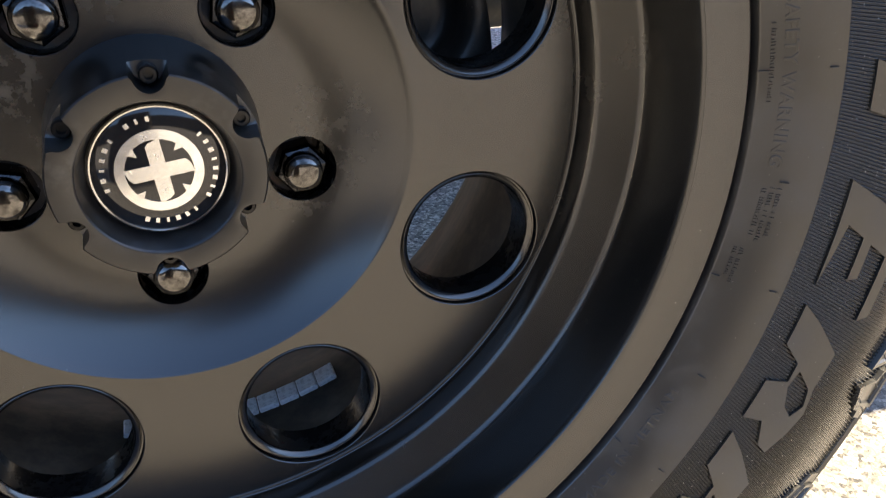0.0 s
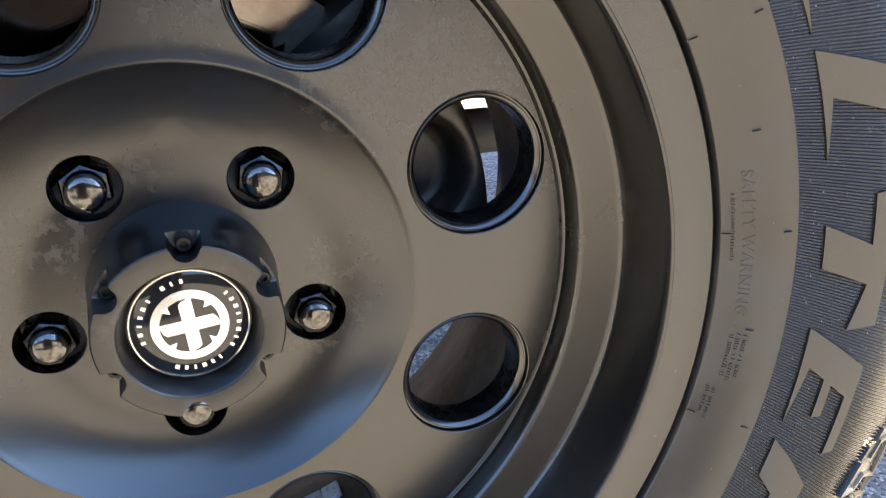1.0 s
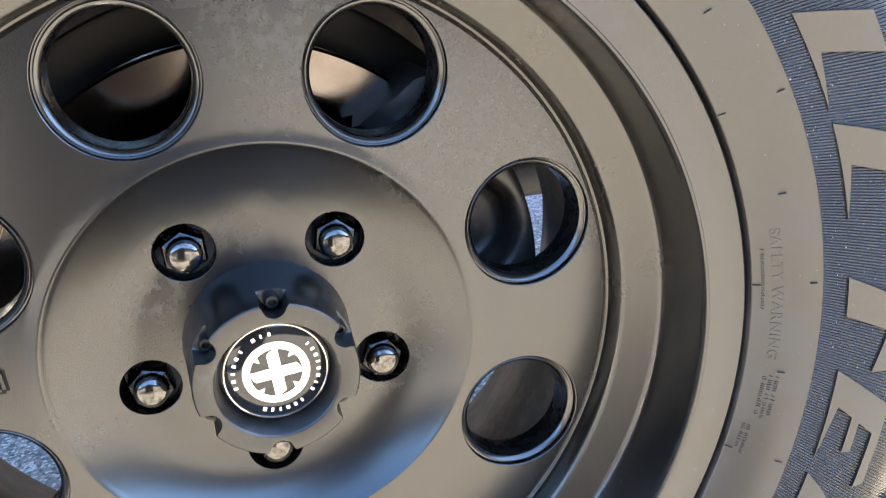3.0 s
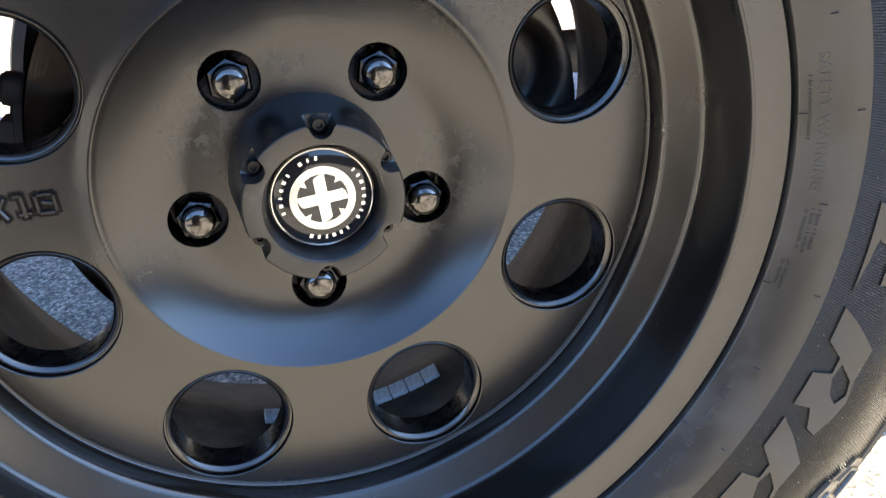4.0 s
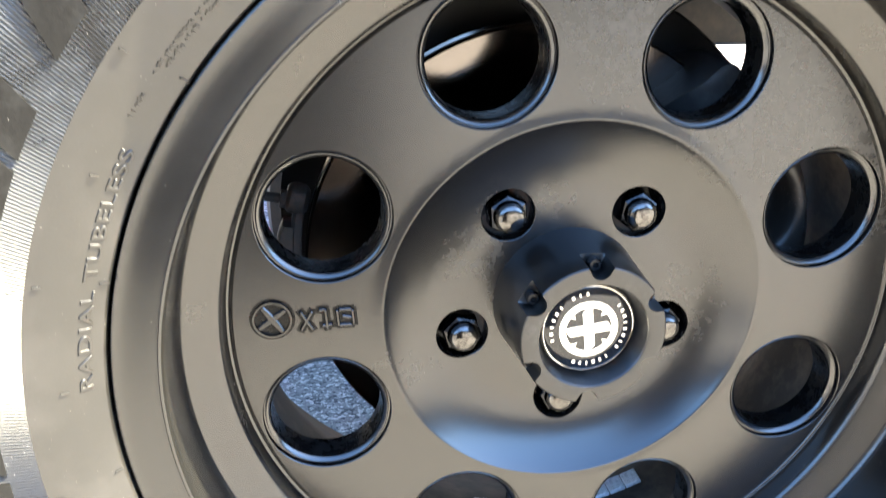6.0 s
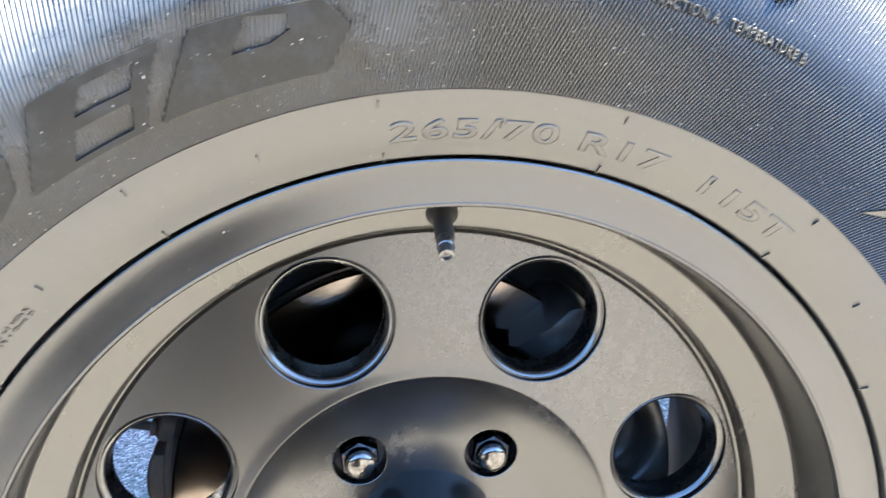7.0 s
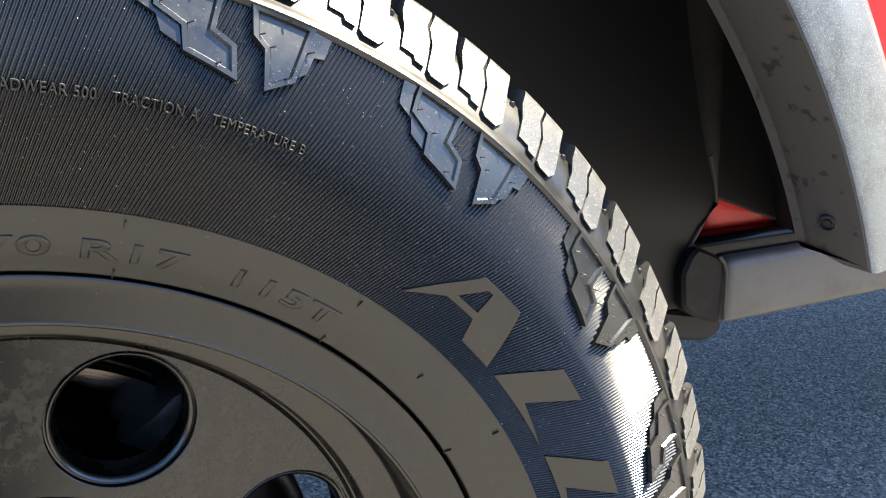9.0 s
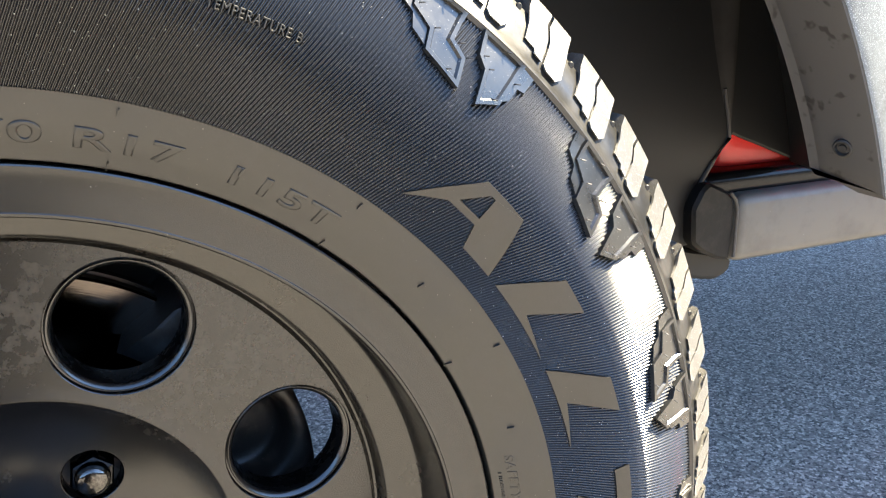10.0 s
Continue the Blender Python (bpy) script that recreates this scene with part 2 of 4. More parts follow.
def at(r, deg, y):
    """A point of the wheel: radius, degrees clockwise from the top, and depth."""
    a = radians(deg)
    return Vector((r * math.sin(a), y, AXLE.z + r * math.cos(a)))


def turned(deg):
    """The turn about the wheel's axle."""
    return Matrix.Translation(AXLE) @ Matrix.Rotation(radians(deg), 4, "Y") @ Matrix.Translation(-AXLE)


def mesh_of(name, bm, mat, smooth=30.0):
    bmesh.ops.recalc_face_normals(bm, faces=bm.faces[:])
    me = bpy.data.meshes.new(name)
    bm.to_mesh(me)
    bm.free()
    me.materials.append(mat)
    if smooth:
        me.polygons.foreach_set("use_smooth", [True] * len(me.polygons))
        me.set_sharp_from_angle(angle=radians(smooth))
    return me


def part(name, bm, mat, parent, label="", smooth=30.0):
    ob = new(name, mesh_of(name, bm, mat, smooth))
    ob.parent = parent
    return tagged(ob, label)


def again(ob, m):
    """The same part once more, moved by m, with its own parts."""
    made = {}
    for o in (ob, *ob.children_recursive):
        made[o] = o.copy()
        scene.collection.objects.link(made[o])
        made[o].parent = made.get(o.parent, o.parent)
    made[ob].matrix_basis = m @ ob.matrix_basis
    return made[ob]


def thing(name, label, category, group=""):
    return tagged(new(name), label, category, group)


def lathe(profile, steps=192, start=0.0, end=360.0, bm=None):
    """A surface turned about the axle from (radius, depth) pairs."""
    bm = bm or bmesh.new()
    full = abs(end - start) >= 360
    cols = steps if full else steps + 1
    rings = [[bm.verts.new(at(r, start + (end - start) * k / steps, y)) for k in range(cols)] for r, y in profile]
    for a, b in zip(rings, rings[1:]):
        for k in range(steps):
            j = (k + 1) % cols
            bm.faces.new((a[k], a[j], b[j], b[k]))
    return bm


def box(lo, hi, bm=None, bevel=0.0, segs=2):
    own = bmesh.new()
    bmesh.ops.create_cube(own, size=1)
    for v in own.verts:
        v.co = Vector([lo[i] + (v.co[i] + 0.5) * (hi[i] - lo[i]) for i in range(3)])
    if bevel:
        bmesh.ops.bevel(own, geom=own.edges[:], offset=bevel, segments=segs, profile=0.5, affect="EDGES")
    return join(own, bm)


def join(own, bm):
    if bm is None:
        return own
    me = bpy.data.meshes.new("joined")
    own.to_mesh(me)
    own.free()
    bm.from_mesh(me)
    bpy.data.meshes.remove(me)
    return bm


def turn_solid(profile, m, steps=32, bm=None):
    """A solid turned about its own z axis from (radius, height) pairs, placed by m."""
    own = bmesh.new()
    rings = [[own.verts.new(m @ Vector((r * math.cos(math.tau * k / steps), r * math.sin(math.tau * k / steps), h))) for k in range(steps)] for r, h in profile]
    for a, b in zip(rings, rings[1:]):
        for k in range(steps):
            j = (k + 1) % steps
            own.faces.new((a[k], a[j], b[j], b[k]))
    own.faces.new(rings[0])
    own.faces.new(rings[-1][::-1])
    return join(own, bm)


def tube(points, radius, steps=16, bm=None):
    """A bent round bar along points."""
    own = bmesh.new()
    pts = [Vector(p) for p in points]
    rings = []
    for i, p in enumerate(pts):
        d = (pts[min(i + 1, len(pts) - 1)] - pts[max(i - 1, 0)]).normalized()
        side = d.cross(Vector((0, 0, 1)) if abs(d.z) < 0.9 else Vector((1, 0, 0))).normalized()
        up = side.cross(d)
        rings.append([own.verts.new(p + radius * (math.cos(math.tau * k / steps) * side + math.sin(math.tau * k / steps) * up)) for k in range(steps)])
    for a, b in zip(rings, rings[1:]):
        for k in range(steps):
            j = (k + 1) % steps
            own.faces.new((a[k], a[j], b[j], b[k]))
    own.faces.new(rings[0])
    own.faces.new(rings[-1][::-1])
    return join(own, bm)


def prism(outline, depth, m, bm=None, bevel=0.0):
    """A plate: an outline in its own x and y, raised by depth along z, placed by m."""
    own = bmesh.new()
    f = own.faces.new([own.verts.new((x, y, 0)) for x, y in outline])
    top = bmesh.ops.extrude_face_region(own, geom=[f])["geom"]
    for v in top:
        if isinstance(v, bmesh.types.BMVert):
            v.co.z += depth
    if bevel:
        bmesh.ops.bevel(own, geom=[e for e in own.edges], offset=bevel, segments=1, affect="EDGES")
    bmesh.ops.transform(own, matrix=m, verts=own.verts[:])
    return join(own, bm)


OUTWARD = Matrix.Rotation(radians(90), 4, "X")  # z turns to -y, towards the viewer of the wheel


def facing(r, deg, y):
    """A place on the wheel whose z looks out of it."""
    return Matrix.Translation(at(r, deg, y)) @ Matrix.Rotation(radians(deg), 4, "Y") @ OUTWARD


# ---- ground ----
bm = bmesh.new()
bmesh.ops.create_grid(bm, x_segments=40, y_segments=40, size=400)
ground = new("ground", mesh_of("ground", bm, ASPHALT, 0))
tagged(ground, "speckled grey asphalt in sun and in the car's shade", "ground", kind="structure")

# ---- unseen plain walls, added to darken the horizon in reflections ----
STONE = material("dark_wall_render", (0.105, 0.083, 0.066), 0.8, second=(0.065, 0.054, 0.045), scale=0.6, bump=0.2, bump_scale=20)
for name, lo, hi in (("wall_south", (-16, -12.3, 0), (16, -12, 3.4)), ("wall_north", (-16, 16, 0), (16, 16.3, 3.4)), ("wall_west", (-16.3, -12.3, 0), (-16, 16.3, 3.4)), ("wall_east", (16, -12.3, 0), (16.3, 16.3, 3.4))):
    tagged(new(name, mesh_of(name, box(lo, hi), STONE, 0)), "unseen plain dark wall added to darken the reflected horizon", "wall", kind="structure")

# unseen block added behind the camera to darken reflections in the wheel
DARK_BLOCK = material("dark_pier_render", (0.040, 0.033, 0.027), 0.85, second=(0.060, 0.050, 0.041), scale=3.0, bump=0.3, bump_scale=60)
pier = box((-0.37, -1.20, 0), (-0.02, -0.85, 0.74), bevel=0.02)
tagged(new("wall_pier", mesh_of("wall_pier", pier, DARK_BLOCK, 30)), "unseen dark block added to darken the wheel's reflections", "pier", kind="structure")

# ---- wheel ----
wheel = thing("wheel", "satin black steel-look wheel with round holes and an all-terrain tyre", "wheel")

HOLE_TURN, HOLE_AT, HOLE_R = 24.3, 0.1524, 0.0362
FACE_IN, FACE_OUT = 0.1107, 0.1897


def face_y(r):
    """Depth of the wheel's flat face."""
    return 0.0637 + 0.0007 * min(0.0, (r - 0.1160) / 0.0053)


def holed_ring(count, turn, hole_at, r_in, r_out, edge, depth_of):
    """A flat ring with round holes; edge lists each hole's own rim, from the surface down, as (radius, added depth)."""
    bm = bmesh.new()
    half = math.pi / count
    corners = [math.atan2(r * math.sin(q * half), r * math.cos(q * half) - hole_at) % math.tau for r in (r_in, r_out) for q in (-1, 1)]
    angles = sorted([math.tau * k / 96 for k in range(96)] + corners)
    hole = edge[0][0]
    for sector in range(count):
        base = turn + 360 / count * sector
        rows = [[] for _ in range(7 + len(edge))]
        for a in angles:
            dx, dz = math.sin(a), math.cos(a)
            best = 1.0
            for r in (r_in, r_out):
                b = hole_at * dz
                disc = b * b - hole_at ** 2 + r * r
                if disc >= 0:
                    best = min([best] + [t for t in (-b - math.sqrt(disc), -b + math.sqrt(disc)) if t > 1e-6])
            for q in (-1, 1):
                nx, nz = math.cos(half) * q, -math.sin(half)
                den = dx * nx + dz * nz
                if den > 1e-9:
                    best = min(best, -hole_at * nz / den)
            steps = [(hole + (best - hole) * k, None) for k in (1, 0.97, 0.85, 0.66, 0.45, 0.25, 0.1)] + [(r, depth_of(hole_at) + h if h else None) for r, h in edge]
            for row, (d, y) in zip(rows, steps):
                x, z = dx * d, hole_at + dz * d
                r = math.hypot(x, z)
                row.append(bm.verts.new(at(r, base + math.degrees(math.atan2(x, z)), depth_of(r) if y is None else y)))
        for a, b in zip(rows, rows[1:]):
            for k in range(len(angles)):
                j = (k + 1) % len(angles)
                bm.faces.new((a[k], a[j], b[j], b[k]))
    bmesh.ops.remove_doubles(bm, verts=bm.verts[:], dist=0.00005)
    return bm


def seat_y(r):
    """Depth of the dish: steep below its lip, flat where the nuts sit."""
    k = min(1.0, max(0.0, (0.1081 - r) / 0.0435))
    return 0.0645 + 0.0340 * (k - k * k / 2)


LUG_TURN, LUG_AT, SEAT_Y = -34.5, 0.0650, 0.0775
bm = holed_ring(8, HOLE_TURN, HOLE_AT, FACE_IN, FACE_OUT, [(HOLE_R + 0.0002, 0), (HOLE_R - 0.0002, 0.0003)], face_y)
join(holed_ring(5, LUG_TURN, LUG_AT, 0.0440, 0.0845, [(0.0158, 0), (0.0155, 0.0002)], seat_y), bm)
# outer lip of the face, its groove and the ledge
LEDGE = [(0.1897, 0.0637), (0.1903, 0.0641), (0.1908, 0.0650), (0.1912, 0.0656), (0.1916, 0.0653), (0.1920, 0.0648), (0.1927, 0.0646), (0.1933, 0.0640), (0.1937, 0.0625), (0.1939, 0.0560), (0.1943, 0.0530), (0.1951, 0.0513), (0.1964, 0.0503), (0.1970, 0.04995), (0.1978, 0.04950), (0.2040, 0.0462), (0.2104, 0.04285), (0.2111, 0.04246), (0.2118, 0.0421), (0.2132, 0.0411), (0.2141, 0.0397), (0.2146, 0.0376), (0.2149, 0.0340), (0.21495, 0.0325), (0.2150, 0.0300)]
FLANGE = [(0.2150, 0.0300), (0.2150, 0.0065), (0.2150, 0.0040), (0.2153, 0.0018), (0.2160, 0.0006), (0.2172, 0.0002), (0.2176, 0.0005),
       (0.2190, 0.0004), (0.2196, 0.00031), (0.2250, 0.0000), (0.2300, -0.0006), (0.2330, -0.0011), (0.2348, -0.0016), (0.2361, -0.0020), (0.2368, -0.0018), (0.2373, -0.0010), (0.2374, 0.0004), (0.2371, 0.0030), (0.2364, 0.0070), (0.2280, 0.0140), (0.2200, 0.0200)]
# dish: rolled lip, bowl, flat seat for the nuts
lathe([(0.1109, 0.0630), (0.1099, 0.0630), (0.1091, 0.0635)] + [(r, seat_y(r)) for r in np.linspace(0.1081, 0.0845, 14)], 224, bm=bm)
rim = part("rim", bm, PAINT, wheel, "satin black rim, dusty, with eight round holes")
part("rim_ledge", lathe(LEDGE, 256), LEDGE_PAINT, rim, "grooved sloping ledge with a film of brown dust")
part("rim_flange", lathe(FLANGE, 256), FLANGE_PAINT, rim, "smooth black outer flange")

# turned collar of each hole: groove, bright chamfer and wall
COLLAR = [(HOLE_R - 0.0002, 0.0003), (HOLE_R - 0.0004, 0.0010), (HOLE_R - 0.0005, 0.0034), (HOLE_R - 0.0014, 0.0036), (HOLE_R - 0.0016, 0.0030), (HOLE_R - 0.0017, 0.0021), (HOLE_R - 0.0020, 0.0019), (HOLE_R - 0.0023, 0.0020), (HOLE_R - 0.0041, 0.0036), (HOLE_R - 0.0044, 0.0041), (HOLE_R - 0.0046, 0.0048)]
BORE = [(HOLE_R - 0.0046, 0.0048), (HOLE_R - 0.0047, 0.0062), (HOLE_R - 0.0050, 0.0210)]


def hole_ring(rows):
    bm = bmesh.new()
    rings = [[bm.verts.new(at(HOLE_AT, HOLE_TURN, face_y(HOLE_AT) + h) + Vector((r * math.sin(math.tau * k / 96), 0, r * math.cos(math.tau * k / 96)))) for k in range(96)] for r, h in rows]
    for a, b in zip(rings, rings[1:]):
        for k in range(96):
            bm.faces.new((a[k], a[(k + 1) % 96], b[(k + 1) % 96], b[k]))
    return bm


collar = part("hole_collar", hole_ring(COLLAR), CLEAN_PAINT, rim, "smooth black turned hole edge", 30)
bore = part("hole_bore", hole_ring(BORE), RECESS_SHADE, rim, "black wall of the hole, shade put into its paint", 30)
for k in range(1, 8):
    again(collar, turned(45 * k))
    again(bore, turned(45 * k))

# barrel behind the face, open to the inner side
bm = lathe([(0.1860, 0.0760), (0.1880, 0.0900), (0.1890, 0.1200), (0.1896, 0.1360), (0.1925, 0.1490), (0.2005, 0.1700), (0.2080, 0.1880), (0.2147, 0.2050), (0.2208, 0.2200), (0.2240, 0.2300), (0.2255, 0.2325), (0.2330, 0.2345), (0.2330, 0.2270),
            (0.2270, 0.2150), (0.2170, 0.1900), (0.2080, 0.1640), (0.2000, 0.1400), (0.1980, 0.0760)], 160)
barrel = part("barrel", bm, MUDDY, wheel, "dusty inner rim barrel")
# lug nuts in their wells
bm = bmesh.new()
rings = [[bm.verts.new(at(LUG_AT, LUG_TURN, seat_y(LUG_AT) + h) + Vector((r * math.sin(math.tau * k / 64), 0, r * math.cos(math.tau * k / 64)))) for k in range(64)] for r, h in ((0.0155, 0.0002), (0.0152, 0.0008), (0.0151, 0.0018), (0.0149, 0.0200), (0.0100, 0.0210))]
for a, b in zip(rings, rings[1:]):
    for k in range(64):
        bm.faces.new((a[k], a[(k + 1) % 64], b[(k + 1) % 64], b[k]))
well = part("lug_well", bm, RECESS_SHADE, rim, "lug well, shade put into its paint", 30)
for k in range(1, 5):
    again(well, turned(72 * k))


NUT_PLACE = facing(LUG_AT, LUG_TURN, 0.1005)


def lug_nut():
    hexa = bmesh.new()
    rows = [(0.0104, 0.0), (0.0124, 0.0008), (0.0124, 0.0178), (0.0112, 0.0200), (0.0096, 0.0206)]
    rings = [[hexa.verts.new((r * math.cos(math.tau * k / 6), r * math.sin(math.tau * k / 6), h)) for k in range(6)] for r, h in rows]
    for a, b in zip(rings, rings[1:]):
        for k in range(6):
            hexa.faces.new((a[k], a[(k + 1) % 6], b[(k + 1) % 6], b[k]))
    hexa.faces.new(rings[0])
    hexa.faces.new(rings[-1][::-1])
    bmesh.ops.transform(hexa, matrix=NUT_PLACE, verts=hexa.verts[:])
    return hexa


def nut_dome():
    return turn_solid([(0.0092, 0.0195), (0.0091, 0.0222), (0.0089, 0.0240), (0.0083, 0.0257), (0.0070, 0.0270), (0.0050, 0.0277), (0.0012, 0.0280)], NUT_PLACE, 32)


lug = part("lug_nut", lug_nut(), NUT_BLACK, wheel, "black acorn lug nut", 20)
part("nut_dome", nut_dome(), DARK_CHROME, lug, "dark chrome domed end", 32)
for k in range(1, 5):
    again(lug, turned(72 * k))


# raised mark on the face: a ring with a cross and plain strokes
emblem = bmesh.new()
for ra, rb in (((0.0108, 0.0006), (0.0105, -0.0018)), ((0.0105, -0.0018), (0.0094, -0.0018)), ((0.0094, -0.0018), (0.0091, 0.0006))):
    rows = [[emblem.verts.new((-0.1690 + r * math.sin(math.tau * k / 40), face_y(0.169) + h, AXLE.z + 0.0075 + r * math.cos(math.tau * k / 40))) for k in range(40)] for r, h in (ra, rb)]
    for k in range(40):
        emblem.faces.new((rows[0][k], rows[0][(k + 1) % 40], rows[1][(k + 1) % 40], rows[1][k]))
for turn in (35, 125):
    prism([(-0.0014, -0.0094), (0.0014, -0.0094), (0.0022, 0.0), (0.0014, 0.0094), (-0.0014, 0.0094), (-0.0022, 0.0)], 0.0022, Matrix.Translation((-0.1690, face_y(0.169) + 0.0004 + turn * 0.000001, AXLE.z + 0.0075)) @ OUTWARD @ Matrix.Rotation(radians(turn), 4, "Z"), emblem, bevel=0.0007)
emblem_ob = part("face_emblem", emblem, PAINT, wheel, "raised round mark on the face")
# flat dark disc: the shade of an engraved groove, as colour
part("emblem_groove", turn_solid([(0.0122, 0.0), (0.0120, 0.00025), (0.0010, 0.00030)], Matrix.Translation((-0.1690, face_y(0.169) + 0.0001, AXLE.z + 0.0075)) @ OUTWARD, 48), RECESS_SHADE, emblem_ob, "dark disc painting groove shade behind the mark")
# three small raised shapes beside the mark, each on plates painting groove shade: crossed bars, a bar with a short
# cross-bar, a rounded loop
def face_shape(bars, x, z):
    """Raised bars on the face, each (offset x, offset z, tilt, length), on dark plates that paint groove shade round
    them.
    """
    top, cut = bmesh.new(), bmesh.new()
    for n, (dx, dz, tilt, w) in enumerate(bars):
        m = Matrix.Translation((x + dx, face_y(0.14) + 0.0002 + n * 0.00002, z + dz)) @ OUTWARD @ Matrix.Rotation(radians(tilt), 4, "Z")
        prism([(-0.0010, -w / 2), (0.0010, -w / 2), (0.0010, w / 2), (-0.0010, w / 2)], 0.0020, m, top, bevel=0.0005)
        # no groove is cut; this wider dark plate stands in for its shade
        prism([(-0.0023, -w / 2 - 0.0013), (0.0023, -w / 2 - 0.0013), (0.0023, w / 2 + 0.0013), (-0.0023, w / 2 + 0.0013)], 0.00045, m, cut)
    shape = part("face_shape", top, PAINT, wheel, "small raised shape on the face")
    part("shape_cut", cut, RECESS_SHADE, shape, "dark plate painting groove shade round the shape")


LINE_Z = AXLE.z + 0.0055
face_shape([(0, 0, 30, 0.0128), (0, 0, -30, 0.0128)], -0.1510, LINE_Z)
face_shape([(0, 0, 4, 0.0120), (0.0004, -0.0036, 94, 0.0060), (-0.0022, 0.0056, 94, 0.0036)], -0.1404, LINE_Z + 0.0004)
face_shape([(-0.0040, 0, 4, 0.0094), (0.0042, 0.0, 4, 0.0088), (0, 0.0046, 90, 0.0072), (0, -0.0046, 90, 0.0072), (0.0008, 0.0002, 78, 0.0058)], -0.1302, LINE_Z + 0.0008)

# ---- tyre ----
TYRE = [(0.2330, 0.0170), (0.2382, 0.0160), (0.2387, 0.0020), (0.2389, -0.0038), (0.2392, -0.0045), (0.2395, -0.00472), (0.2402, -0.00522), (0.2450, -0.0086), (0.2534, -0.0150), (0.2635, -0.0200), (0.2672, -0.0218),
        (0.2780, -0.0262), (0.2900, -0.0316), (0.3000, -0.0356), (0.3080, -0.0378), (0.3160, -0.0380), (0.3250, -0.0362), (0.3400, -0.0315), (0.3520, -0.0265)]


def tyre_y(r):
    return float(np.interp(r, [p[0] for p in TYRE], [p[1] for p in TYRE]))


def on_tyre(deg, r, h):
    """A point h above the sidewall."""
    s = (tyre_y(r + 0.003) - tyre_y(r - 0.003)) / 0.006
    k = math.hypot(1, s)
    return at(r + h * s / k, deg, tyre_y(r) - h / k)


RIB_IN, RIB_OUT, RIBS = 0.2672, 0.3535, 1120
tyre_body = [(0.2330, 0.2270), (0.2500, 0.2340), (0.2800, 0.2400), (0.3100, 0.2410), (0.3400, 0.2340), (0.3560, 0.2230), (0.3720, 0.2070), (0.3850, 0.1800), (0.3895, 0.1400), (0.3910, 0.0970),
             (0.3895, 0.0500), (0.3860, 0.0240), (0.3838, 0.0040), (0.3800, -0.0068), (0.3735, -0.0125), (0.3660, -0.0182), (0.3600, -0.0215), (0.3584, -0.0252), (0.3560, -0.0272), (0.3538, -0.0266), (0.3530, -0.0254)]
bm = lathe(tyre_body, 240)
inner = [p for p in TYRE if p[0] <= RIB_IN + 1e-6]
lathe(inner, 256, bm=bm)
tyre = part("tyre", bm, RUBBER, wheel, "black all-terrain tyre, dusty, with raised lettering", 40)


def ribs():
    """The band of fine slanting ribs on the sidewall."""
    wave = ((0.0, -0.00062), (0.18, -0.00070), (0.38, -0.00042), (0.52, 0.00010), (0.63, 0.00030), (0.74, 0.00024), (0.88, -0.00020))
    rs = np.linspace(RIB_IN, RIB_OUT, 17)
    n = RIBS * len(wave)
    verts = []
    for r in rs:
        lean = math.degrees(math.tan(radians(17)) * math.log(r / RIB_IN))
        y = tyre_y(r)
        s = (tyre_y(r + 0.003) - tyre_y(r - 0.003)) / 0.006
        k = math.hypot(1, s)
        for i in range(n):
            step, h = wave[i % len(wave)]
            a = radians(lean + 360 * (i // len(wave) + step) / RIBS)
            q = r + h * s / k
            verts.append((q * math.sin(a), y - h / k, AXLE.z + q * math.cos(a)))
    faces = [(j * n + i, j * n + (i + 1) % n, (j + 1) * n + (i + 1) % n, (j + 1) * n + i) for j in range(len(rs) - 1) for i in range(n)]
    me = bpy.data.meshes.new("sidewall_ribs")
    me.from_pydata(verts, [], faces)
    me.polygons.foreach_set("use_smooth", [True] * len(me.polygons))
    me.materials.append(RIB_RUBBER)
    ob = new("sidewall_ribs", me)
    ob.parent = tyre
    return tagged(ob, "band of fine slanting ribs", kind="stuff")


ribs()


def raised(polys, height, sink=0.0006, grid=0.007, inset=0.0):
    """Raised shapes on the sidewall: outlines in (degrees, radius), bent to the tyre."""
    bm = bmesh.new()
    k = 0.29 * math.pi / 180
    for poly in polys:
        own = bmesh.new()
        f = own.faces.new([own.verts.new((d * k, r, -sink)) for d, r in poly])
        top = bmesh.ops.extrude_face_region(own, geom=[f])["geom"]
        for v in top:
            if isinstance(v, bmesh.types.BMVert):
                v.co.z = height
        if inset:
            lid = [g for g in top if isinstance(g, bmesh.types.BMFace)]
            bmesh.ops.inset_region(own, faces=lid, thickness=inset, use_even_offset=True)
            bmesh.ops.inset_region(own, faces=lid, thickness=0.0008, depth=-0.0012, use_even_offset=True)
        xs, ys = [v.co.x for v in own.verts], [v.co.y for v in own.verts]
        for lo, hi, axis in ((min(xs), max(xs), 0), (min(ys), max(ys), 1)):
            n = int((hi - lo) / grid)
            for i in range(1, n + 1):
                c, d = [0, 0, 0], [0, 0, 0]
                c[axis], d[axis] = lo + (hi - lo) * i / (n + 1), 1
                bmesh.ops.bisect_plane(own, geom=own.verts[:] + own.edges[:] + own.faces[:], plane_co=c, plane_no=d)
        for v in own.verts:
            v.co = on_tyre(v.co.x / k, v.co.y, v.co.z)
        join(own, bm)
    bmesh.ops.remove_doubles(bm, verts=bm.verts[:], dist=0.00005)
    return bm


LOW, HIGH = 0.2782, 0.3050


def sheared(points, start):
    return [(start + d, LOW + (HIGH - LOW) * v) for d, v in points]


